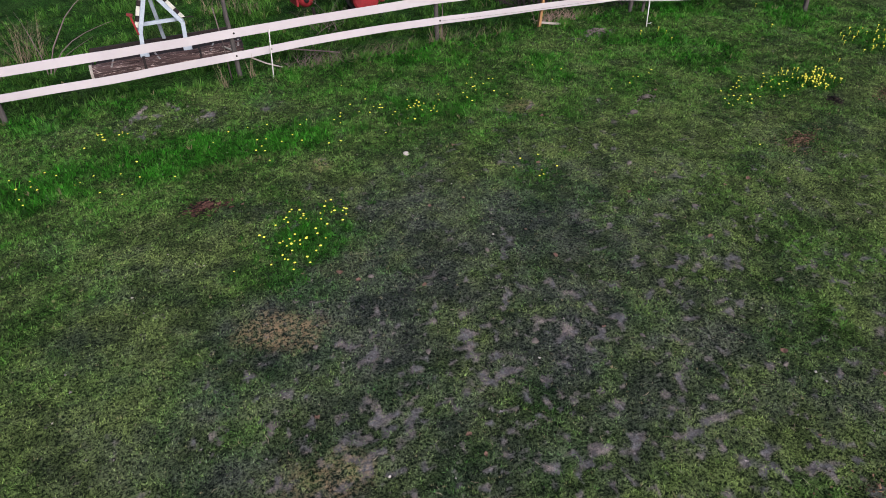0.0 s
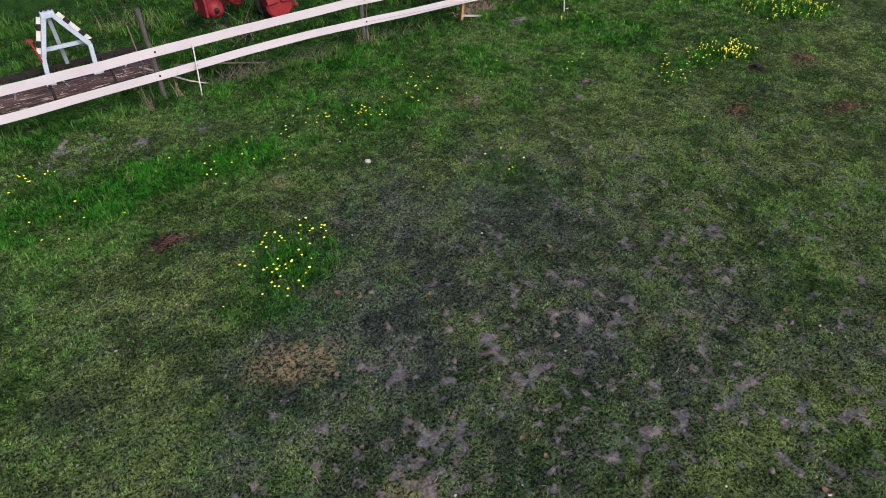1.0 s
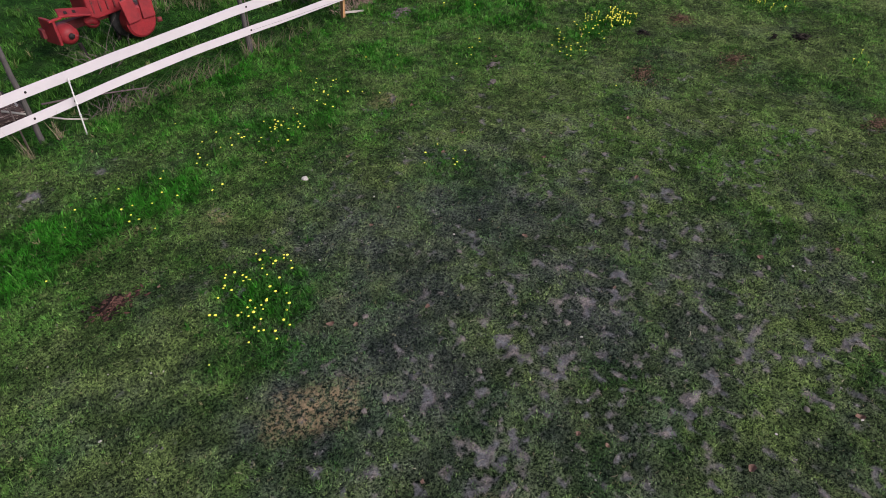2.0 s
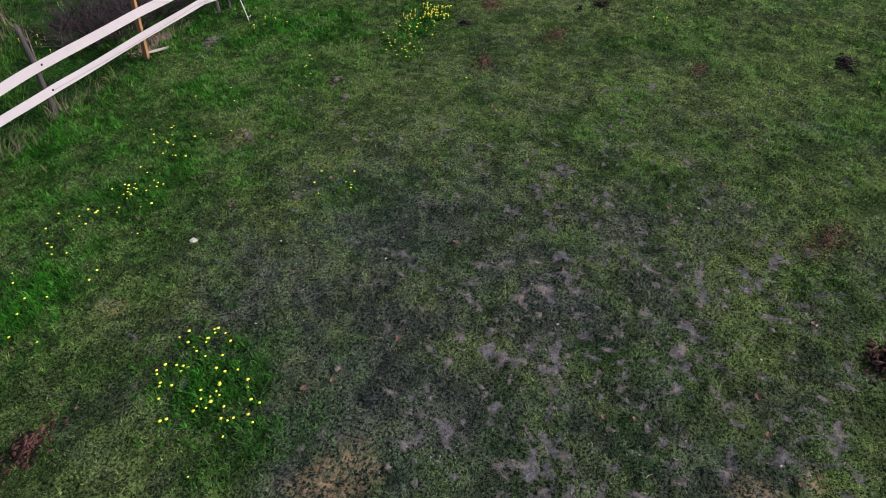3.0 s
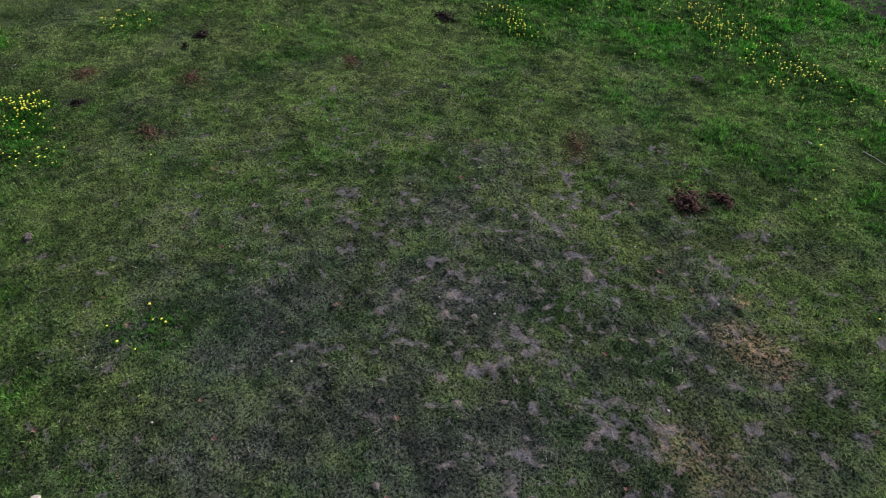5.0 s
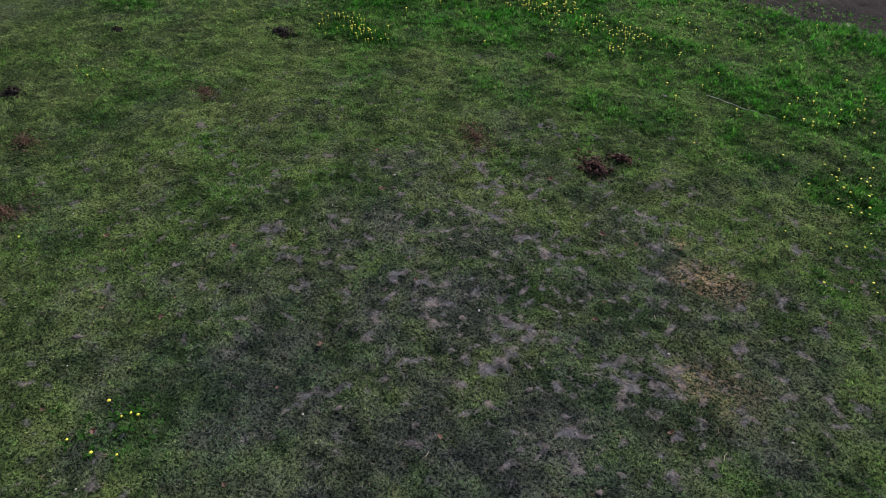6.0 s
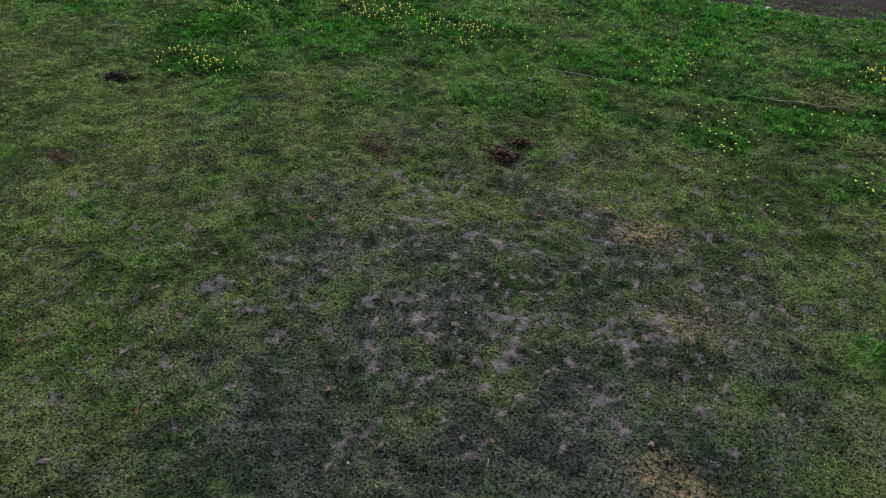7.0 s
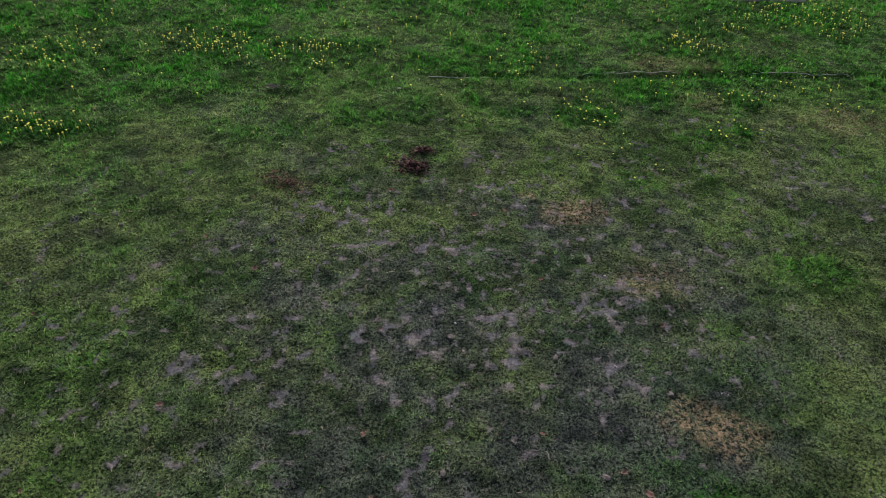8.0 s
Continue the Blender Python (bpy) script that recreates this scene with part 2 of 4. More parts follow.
def ground_material():
    m, nt, b = material("turf_and_soil", 0.9)
    v = coords(nt)
    fine, mid, wide = noise_tex(nt, v, 85, 4, 0.75), noise_tex(nt, v, 17, 5, 0.7), noise_tex(nt, v, 0.9, 3)
    clump, tint = noise_tex(nt, v, 36, 4, 0.8), noise_tex(nt, v, 6.5, 2)
    pale = blend(nt, value_ramp(nt, tint, 0.42, 0.60), (0.215, 0.21, 0.23), (0.33, 0.275, 0.26))      # bluish to pinkish earth
    soil = blend(nt, value_ramp(nt, mid, 0.35, 0.6), (0.11, 0.10, 0.112), pale)
    soil = blend(nt, value_ramp(nt, fine, 0.48, 0.62, 0, 0.8), soil, (0.055, 0.050, 0.054))
    soil = blend(nt, field(nt, "track"), soil, blend(nt, mid, (0.015, 0.013, 0.013), (0.055, 0.047, 0.046)))
    # the near-black end of each turf tone paints the shade between clumps
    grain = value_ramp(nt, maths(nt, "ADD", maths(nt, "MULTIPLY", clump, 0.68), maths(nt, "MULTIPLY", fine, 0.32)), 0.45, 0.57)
    shaded_thatch = blend(nt, grain, (0.005, 0.008, 0.008), (0.100, 0.112, 0.094))
    shaded_thatch = blend(nt, field(nt, "fresh"), shaded_thatch, blend(nt, grain, (0.007, 0.013, 0.006), (0.142, 0.192, 0.064)))
    green = blend(nt, field(nt, "lush"), shaded_thatch, blend(nt, grain, (0.004, 0.012, 0.003), (0.034, 0.112, 0.015)))
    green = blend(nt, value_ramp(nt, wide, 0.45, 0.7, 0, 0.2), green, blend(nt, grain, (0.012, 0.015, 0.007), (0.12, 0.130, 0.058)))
    # painted shading: hollows darkened and tussock tops lightened in the turf colour
    green = blend(nt, field(nt, "vigour_shade"), blend(nt, 1.0, green, (0.60, 0.63, 0.66), "MULTIPLY"), blend(nt, 1.0, green, (1.36, 1.35, 1.32), "MULTIPLY"))
    straw = maths(nt, "MULTIPLY", field(nt, "straw"), value_ramp(nt, maths(nt, "ADD", clump, mid), 0.97, 1.14, 0, 1.0))
    broken = maths(nt, "ADD", maths(nt, "MULTIPLY", maths(nt, "SUBTRACT", clump, 0.5), 1.7), maths(nt, "MULTIPLY", maths(nt, "SUBTRACT", fine, 0.5), 1.6))
    shown = maths(nt, "ADD", maths(nt, "MULTIPLY", field(nt, "soil"), 1.15), maths(nt, "MULTIPLY", field(nt, "worn"), 0.10))
    shown = value_ramp(nt, maths(nt, "ADD", shown, broken), 0.30, 0.95)
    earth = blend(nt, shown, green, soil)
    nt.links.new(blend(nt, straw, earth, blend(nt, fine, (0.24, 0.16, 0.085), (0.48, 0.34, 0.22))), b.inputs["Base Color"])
    b.inputs["Specular IOR Level"].default_value = 0.03
    bump(nt, b, maths(nt, "ADD", fine, maths(nt, "MULTIPLY", mid, 2.0)), 1.0, 0.03)
    return m


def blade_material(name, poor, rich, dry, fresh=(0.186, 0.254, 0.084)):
    """Grass: "lush" and "fresh" choose the green, "tuft" the growth and painted shade of each tuft, "straw" the dead
    blades.
    """
    m, nt, b = material(name, 0.55)
    rnd = nt.nodes.new("ShaderNodeNewGeometry").outputs["Random Per Island"]

    def tones(c):
        return blend(nt, rnd, tuple(0.45 * k for k in c), tuple(1.60 * k for k in c))

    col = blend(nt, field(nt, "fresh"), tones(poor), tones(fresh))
    col = blend(nt, field(nt, "lush"), col, tones(rich))
    # growth tone with painted shade: weak tufts dark and bluish, strong ones bright
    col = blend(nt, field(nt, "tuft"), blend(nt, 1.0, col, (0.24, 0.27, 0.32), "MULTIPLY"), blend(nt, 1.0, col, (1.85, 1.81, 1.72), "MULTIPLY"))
    col = blend(nt, field(nt, "straw"), col, dry)
    nt.links.new(col, b.inputs["Base Color"])
    glow = nt.nodes.new("ShaderNodeBsdfTranslucent")            # thin leaves let light through
    nt.links.new(col, glow.inputs[0])
    both = nt.nodes.new("ShaderNodeMixShader")
    both.inputs[0].default_value = 0.60
    nt.links.new(b.outputs[0], both.inputs[1])
    nt.links.new(glow.outputs[0], both.inputs[2])
    nt.links.new(both.outputs[0], nt.nodes["Material Output"].inputs[0])
    b.inputs["Specular IOR Level"].default_value = 0.06
    return m


def mottled(name, a, b_col, scale=20, rough=0.7, metal=0.0, stretch=(1, 1, 1), relief=0.3, wear=None, grain=0.45, gloss=0.25):
    """A surface of two tones in drifting patches, with fine grain and relief, and wear spots of a third tone."""
    m, nt, b = material(name, rough, metal)
    v = coords(nt, stretch)
    big, small = noise_tex(nt, v, scale, 4), noise_tex(nt, v, scale * 6, 3)
    col = blend(nt, value_ramp(nt, big, 0.3, 0.7), a, b_col)
    col = blend(nt, value_ramp(nt, small, 0.45, 0.75, 0, grain), col, tuple(0.5 * c for c in a))
    if wear:
        spots = noise_tex(nt, v, scale * 1.7, 5, 0.7)
        col = blend(nt, value_ramp(nt, spots, wear[1], wear[1] + 0.06), col, wear[0])
    nt.links.new(col, b.inputs["Base Color"])
    b.inputs["Specular IOR Level"].default_value = gloss
    bump(nt, b, maths(nt, "ADD", big, small), relief, 0.01)
    return m


def crumbly(name, dark, light):
    """Dung: every crumb its own tone, rough and dull."""
    m, nt, b = material(name, 0.95)
    rnd = nt.nodes.new("ShaderNodeNewGeometry").outputs["Random Per Island"]
    grain = noise_tex(nt, coords(nt), 70, 3)
    col = blend(nt, maths(nt, "POWER", rnd, 1.6), dark, light)
    nt.links.new(blend(nt, value_ramp(nt, grain, 0.4, 0.7, 0, 0.6), col, tuple(0.4 * c for c in dark)), b.inputs["Base Color"])
    b.inputs["Specular IOR Level"].default_value = 0.08
    bump(nt, b, grain, 0.8, 0.01)
    return m


GROUND = ground_material()
BLADES = blade_material("grass_blades", (0.116, 0.142, 0.104), (0.033, 0.162, 0.013), (0.30, 0.25, 0.15))
TALL = blade_material("tall_grass_blades", (0.090, 0.145, 0.048), (0.052, 0.140, 0.022), (0.36, 0.29, 0.16))
DRY = mottled("dead_grass", (0.21, 0.17, 0.115), (0.10, 0.080, 0.055), 8, 0.8, gloss=0.1)
CRUMB = crumbly("earth_crumb", (0.05, 0.042, 0.042), (0.32, 0.285, 0.29))
LEAF = mottled("dandelion_leaf", (0.012, 0.050, 0.007), (0.032, 0.100, 0.013), 25, 0.7, gloss=0.03)
PETAL = mottled("dandelion_petal", (0.76, 0.68, 0.05), (0.78, 0.72, 0.10), 60, 0.7)
STEM = mottled("dandelion_stem", (0.06, 0.10, 0.03), (0.10, 0.10, 0.05), 40, 0.5)
DUNG = crumbly("dung_brown", (0.009, 0.006, 0.006), (0.120, 0.060, 0.048))
DUNG_FRESH = crumbly("dung_dark", (0.006, 0.006, 0.006), (0.045, 0.034, 0.028))
DUNG_OLD = crumbly("dung_weathered", (0.040, 0.027, 0.019), (0.22, 0.138, 0.092))
STONE = mottled("field_stone", (0.46, 0.42, 0.39), (0.32, 0.28, 0.26), 25, 0.85, relief=0.5)
CLOD = mottled("earth_clod", (0.17, 0.148, 0.138), (0.085, 0.072, 0.068), 40, 0.95, relief=0.8, gloss=0.05)
DEAD_LEAF = mottled("dead_leaf", (0.20, 0.11, 0.09), (0.30, 0.20, 0.16), 30, 0.8, gloss=0.08)
TAPE = mottled("white_plastic_band", (0.385, 0.352, 0.375), (0.35, 0.32, 0.342), 2, 0.45, relief=0.05, grain=0.06)
ROD = mottled("white_plastic_rod", (0.48, 0.47, 0.465), (0.40, 0.385, 0.37), 6, 0.5, relief=0.05)
OLD_WOOD = mottled("weathered_post_wood", (0.040, 0.036, 0.038), (0.085, 0.074, 0.070), 12, 0.9, stretch=(3, 3, 0.4), relief=0.8)
NEW_WOOD = mottled("fresh_sawn_wood", (0.30, 0.165, 0.075), (0.22, 0.115, 0.050), 10, 0.8, stretch=(3, 3, 0.4), relief=0.3)
GREY_WOOD = mottled("grey_board_wood", (0.40, 0.36, 0.32), (0.28, 0.25, 0.22), 10, 0.85, stretch=(0.5, 4, 4), relief=0.5)
LOG_WOOD = mottled("split_log_wood", (0.105, 0.068, 0.066), (0.018, 0.013, 0.015), 7, 0.9, stretch=(0.22, 5, 5), relief=1.0, wear=((0.42, 0.33, 0.31), 0.57), gloss=0.1)
BLACK_IRON = mottled("black_rusted_iron", (0.012, 0.011, 0.013), (0.032, 0.022, 0.020), 14, 0.7, 0.5, relief=0.4)
GREY_PAINT = mottled("pale_grey_paint", (0.34, 0.38, 0.44), (0.26, 0.30, 0.36), 5, 0.55, relief=0.1, wear=((0.12, 0.08, 0.06), 0.70))
CREAM_PAINT = mottled("cream_paint", (0.46, 0.45, 0.40), (0.38, 0.37, 0.33), 8, 0.55, relief=0.1, wear=((0.02, 0.02, 0.02), 0.62))
RED_PAINT = mottled("faded_red_paint", (0.21, 0.018, 0.022), (0.11, 0.014, 0.018), 5, 0.5, relief=0.15, wear=((0.30, 0.14, 0.13), 0.66), gloss=0.15)
DARK_RED = mottled("dirty_red_paint", (0.14, 0.018, 0.020), (0.08, 0.014, 0.016), 6, 0.7, relief=0.3, wear=((0.04, 0.02, 0.018), 0.58))
RUBBER = mottled("old_tyre_rubber", (0.022, 0.021, 0.022), (0.04, 0.037, 0.035), 20, 0.85, relief=0.4)
BARE_STEEL = mottled("worn_steel", (0.45, 0.43, 0.42), (0.30, 0.27, 0.25), 15, 0.45, 0.7, relief=0.2)
TWIG = mottled("grey_twig_bark", (0.085, 0.065, 0.062), (0.15, 0.115, 0.11), 20, 0.9, relief=0.4)
PINK_STRAW = mottled("pinkish_dead_grass", (0.42, 0.29, 0.24), (0.26, 0.18, 0.15), 8, 0.8, gloss=0.1)
DARK_TWIG = mottled("dark_bramble_bark", (0.010, 0.007, 0.010), (0.055, 0.038, 0.046), 20, 0.9, relief=0.4)
PALE_STRAW = crumbly("pale_straw", (0.16, 0.125, 0.085), (0.46, 0.40, 0.30))
CORD = mottled("white_fence_cord", (0.34, 0.33, 0.32), (0.20, 0.19, 0.18), 6, 0.7, relief=0.2)


# ---- building helpers ----
def mesh_object(name, bm, mat, smooth=False):
    me = bpy.data.meshes.new(name)
    bm.to_mesh(me)
    bm.free()
    me.materials.append(mat)
    if smooth:
        me.polygons.foreach_set("use_smooth", [True] * len(me.polygons))
    return new(name, me)


def part(name, bm, mat, parent, label="", smooth=False):
    ob = mesh_object(name, bm, mat, smooth)
    ob.parent = parent
    return tagged(ob, label)


def box(bm, m, sx, sy, sz, bevel=0.0):
    made = bmesh.ops.create_cube(bm, size=1, matrix=m @ Matrix.Diagonal((sx, sy, sz, 1)))
    if bevel:
        edges = {e for v in made["verts"] for e in v.link_edges}
        bmesh.ops.bevel(bm, geom=list(edges), offset=bevel, segments=2, affect="EDGES", profile=0.5)


def beam(bm, a, b, w, h, bevel=0.004):
    """A bar of section w x h from a to b."""
    a, b = Vector(a), Vector(b)
    m = Matrix.Translation((a + b) / 2) @ (b - a).to_track_quat("Z", "Y").to_matrix().to_4x4()
    box(bm, m, w, h, (b - a).length, bevel)


def tube(bm, pts, radii, sides=8, cap=True):
    """A round bar through pts, with a radius at each."""
    pts = [Vector(p) for p in pts]
    rings = []
    for i, p in enumerate(pts):
        way = (pts[min(i + 1, len(pts) - 1)] - pts[max(i - 1, 0)]).normalized()
        side = way.cross(Vector((0, 0, 1)) if abs(way.z) < 0.9 else Vector((1, 0, 0))).normalized()
        up = side.cross(way)
        r = radii[i] if isinstance(radii, (list, tuple)) else radii
        rings.append([bm.verts.new(p + r * (math.cos(2 * math.pi * k / sides) * side + math.sin(2 * math.pi * k / sides) * up)) for k in range(sides)])
    for ra, rb in zip(rings, rings[1:]):
        for k in range(sides):
            bm.faces.new((ra[k], ra[(k + 1) % sides], rb[(k + 1) % sides], rb[k]))
    if cap:
        bm.faces.new(rings[0][::-1])
        bm.faces.new(rings[-1])


def ico(detail):
    bm = bmesh.new()
    bmesh.ops.create_icosphere(bm, subdivisions=detail, radius=1)
    bm.verts.ensure_lookup_table()
    out = [v.co.copy() for v in bm.verts], [[v.index for v in f.verts] for f in bm.faces]
    bm.free()
    return out


ICO = {1: ico(1), 2: ico(2)}


def lump(bm, place, rx, ry, rz, rng, turn=0.0, detail=1, rough=0.25):
    m = pose(*place, rng.uniform(-15, 15), rng.uniform(-15, 15), turn) @ Matrix.Diagonal((rx, ry, rz, 1))
    points, faces = ICO[detail]
    made = [bm.verts.new(m @ (p * (1 + rng.uniform(-rough, rough)))) for p in points]
    for f in faces:
        bm.faces.new([made[k] for k in f])


def ground_z(x, y):
    return float(height_at(np.array([x]), np.array([y]))[0])


def raw_mesh(name, verts, corners, per_face, mat, fields=None):
    """A mesh from arrays: faces all have per_face corners."""
    me = bpy.data.meshes.new(name)
    n = len(corners) // per_face
    me.vertices.add(len(verts))
    me.vertices.foreach_set("co", np.ascontiguousarray(verts, np.float32).ravel())
    me.loops.add(len(corners))
    me.loops.foreach_set("vertex_index", np.ascontiguousarray(corners, np.int32))
    me.polygons.add(n)
    me.polygons.foreach_set("loop_start", np.arange(0, n * per_face, per_face, dtype=np.int32))
    me.update(calc_edges=True)
    for key, values in (fields or {}).items():
        me.attributes.new(key, "FLOAT", "POINT").data.foreach_set("value", np.ascontiguousarray(values, np.float32))
    me.materials.append(mat)
    return new(name, me)


# ---- the ground: one sheet, fine where it is seen, coarse to the horizon ----
def ground_lines(lo, mid_lo, mid_hi, hi):
    far = np.cumsum(0.12 * 1.28 ** np.arange(34))
    return np.concatenate((lo - far[::-1], np.arange(lo, mid_lo, 0.08), np.arange(mid_lo, mid_hi, 0.032), np.arange(mid_hi, hi, 0.08), hi + far))


def build_ground():
    xs, ys = ground_lines(-8.5, -3.0, 8.0, 13.5), ground_lines(-8.5, -1.0, 9.5, 17.5)
    gx, gy = np.meshgrid(xs, ys)
    x, y = gx.ravel(), gy.ravel()
    verts = np.stack((x, y, height_at(x, y)), 1)
    nx, ny = len(xs), len(ys)
    i = (np.arange(ny - 1)[:, None] * nx + np.arange(nx - 1)[None]).ravel()
    corners = np.stack((i, i + 1, i + nx + 1, i + nx), 1).ravel()
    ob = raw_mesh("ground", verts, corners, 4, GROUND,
                  {"lush": lush_at(x, y), "soil": soil_at(x, y), "track": track_at(x, y), "worn": worn_at(x, y), "fresh": fresh_at(x, y), "vigour_shade": vigour_shade_at(x, y), "straw": np.maximum(blobs(x, y, STRAW), 0)})
    ob.data.polygons.foreach_set("use_smooth", np.ones(len(ob.data.polygons), bool))
    tagged(ob, "grazed pasture ground with worn turf and bare earth scuffs", "ground", kind="structure")


build_ground()


# ---- grass ----
def grow(name, tufts, blades, bounds, keep, length, spread, width, lean, mat, label, seed, joints=1):
    """Tufts of grass: keep(x, y, lush, soil) is the chance that one stands, length(x, y, lush) its height in metres.
    The blades of a tuft share its tone, its growth with the painted shade, and the way that it leans."""
    rng = np.random.default_rng(seed)
    x0, x1, y0, y1 = bounds
    tx, ty = rng.uniform(x0, x1, tufts), rng.uniform(y0, y1, tufts)
    lush, soil = lush_at(tx, ty), soil_at(tx, ty)
    ok = rng.random(tufts) < keep(tx, ty, lush, soil)
    tx, ty, lush = tx[ok], ty[ok], lush[ok]
    count = len(tx)
    vigour_shade = np.clip(0.48 * rng.random(count) + 0.52 * vigour_shade_at(tx, ty), 0, 1)
    tall = length(tx, ty, lush) * rng.uniform(0.7, 1.3, count) * (0.75 + 0.5 * vigour_shade)
    tone = np.clip(lush + rng.normal(0, 0.14, count), 0, 1)
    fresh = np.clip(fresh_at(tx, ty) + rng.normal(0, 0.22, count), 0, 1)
    dead = np.clip(blobs(tx, ty, STRAW) * rng.uniform(0.2, 1.2, count) + (rng.random(count) < 0.012 + 0.030 * (1 - tone)) * rng.uniform(0.3, 1, count), 0, 1)
    way_of, wide_of = rng.uniform(0, 2 * np.pi, count), rng.uniform(0.6, 1.5, count)
    own = np.repeat(np.arange(count), blades)
    n = len(own)
    a, q = rng.uniform(0, 2 * np.pi, n), np.abs(rng.normal(0, 0.6, n))
    r = spread * wide_of[own] * q
    x, y = tx[own] + r * np.cos(a), ty[own] + r * np.sin(a)
    z = height_at(tx, ty)[own]
    size = tall[own] * rng.uniform(0.6, 1.3, n)
    dx, dy = 0.8 * np.cos(way_of)[own] + 0.8 * np.cos(a), 0.8 * np.sin(way_of)[own] + 0.8 * np.sin(a)
    way = np.arctan2(dy, dx) + rng.normal(0, 0.35, n)
    tip = np.clip(lean * (0.35 + 0.75 * q) * rng.uniform(0.6, 1.2, n), 0.1, 1.5)
    dx, dy = np.cos(way), np.sin(way)
    face = way + rng.normal(np.pi / 2, 0.4, n)
    sx, sy = np.cos(face), np.sin(face)
    w = width * rng.uniform(0.6, 1.4, n) / 2 * (1 + 0.5 * ramp(np.hypot(tx - 2.6, ty - 4.2), 5, 10))[own]
    rows = []
    for k in range(joints + 1):
        f = k / joints
        bend = tip * f ** 0.7
        cx, cy = x + dx * size * np.sin(bend) * f, y + dy * size * np.sin(bend) * f
        cz = z - 0.006 + size * np.cos(bend) * f
        if k < joints:
            ww = w * (1 - 0.35 * f)
            rows += [np.stack((cx - sx * ww, cy - sy * ww, cz), 1), np.stack((cx + sx * ww, cy + sy * ww, cz), 1)]
        else:
            rows.append(np.stack((cx, cy, cz), 1))
    per = len(rows)
    verts = np.stack(rows, 1).reshape(-1, 3)
    tris = []
    for k in range(0, 2 * (joints - 1), 2):
        tris += [k, k + 1, k + 3, k, k + 3, k + 2]
    k = 2 * (joints - 1)
    tris += [k, k + 1, k + 2]
    corners = (np.arange(n)[:, None] * per + np.array(tris)[None]).ravel()
    each = np.repeat(own, per)
    ob = raw_mesh(name, verts, corners, 3, mat, {"lush": tone[each], "fresh": fresh[each], "tuft": vigour_shade[each], "straw": dead[each]})
    return tagged(ob, label, "grass", kind="stuff")


def turf_keep(x, y, lush, soil):
    far = np.sqrt((x - 2.6) ** 2 + (y - 4.2) ** 2)
    unseen = ramp(-x, 2.6, 3.0) * ramp(y, 3.9, 4.6) * (1 - ramp(y, 7.2, 8.0))
    return (1 - np.clip(soil * 1.05, 0, 0.70)) * (1 - 0.40 * ramp(far, 5.0, 10.0)) * (1 - 0.97 * unseen) * (1 - ramp(y, 11.3, 11.9))


def turf_length(x, y, lush):
    return 0.023 + 0.024 * lush


def rich_keep(x, y, lush, soil):
    return ramp(lush, 0.34, 0.78) * (1 - 0.9 * track_at(x, y)) * (1 - ramp(y, 11.4, 12.0)) * (1 - 0.8 * soil)


def rich_length(x, y, lush):
    return 0.030 + 0.060 * ramp(lush, 0.4, 0.95)


def verge_keep(x, y, lush, soil):
    inside = (x > -1.7) & (x < 1.2) & (y > 12.68) & (y < 13.8)                 # under the harrow
    return ramp(y, 11.1, 11.6) * (1 - 0.6 * ramp(y, 14, 18)) * (0.06 + 0.94 * ramp(cloud(x, y, 0.32, 63, 2), 0.36, 0.62)) * np.where(inside, 0.08, 1.0) * (1 - 0.65 * np.exp(-((y - 12.1) / 0.28) ** 2))


def verge_length(x, y, lush):
    return 0.05 + 0.19 * cloud(x, y, 0.7, 64) * ramp(cloud(x, y, 0.32, 63, 2), 0.3, 0.65) * ramp(y, 11.2, 12.0)


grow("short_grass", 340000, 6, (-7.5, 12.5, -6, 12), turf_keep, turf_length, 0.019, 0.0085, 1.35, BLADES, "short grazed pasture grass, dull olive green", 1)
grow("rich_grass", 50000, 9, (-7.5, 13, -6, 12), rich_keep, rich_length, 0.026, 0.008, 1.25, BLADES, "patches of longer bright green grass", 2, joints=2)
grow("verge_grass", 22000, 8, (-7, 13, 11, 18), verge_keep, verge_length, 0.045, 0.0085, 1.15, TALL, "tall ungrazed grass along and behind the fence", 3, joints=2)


# ---- the fence: two white bands on weathered posts, two thin rods ----
FENCE_LINE = [(-9.0, 11.7), (8.15, 11.7), (8.37, 11.59), (8.67, 11.35), (9.11, 11.14), (12.5, 9.75)]
UPPER = [(-9.0, 0.87), (-2.6, 0.885), (-0.2, 0.885), (0.78, 0.90), (2.5, 0.915), (4.4, 0.915), (5.4, 0.86), (6.55, 0.82), (7.35, 0.765), (8.15, 0.69), (9.1, 0.70), (12.5, 0.75)]
LOWER = [(-9.0, 0.47), (-2.1, 0.495), (-1.2, 0.485), (-0.3, 0.505), (0.75, 0.525), (2.0, 0.56), (3.2, 0.565), (4.38, 0.53), (5.3, 0.495), (6.3, 0.47), (7.2, 0.43), (8.15, 0.385), (9.1, 0.40), (12.5, 0.42)]


def fence_y(x):
    return float(np.interp(x, [p[0] for p in FENCE_LINE], [p[1] for p in FENCE_LINE]))


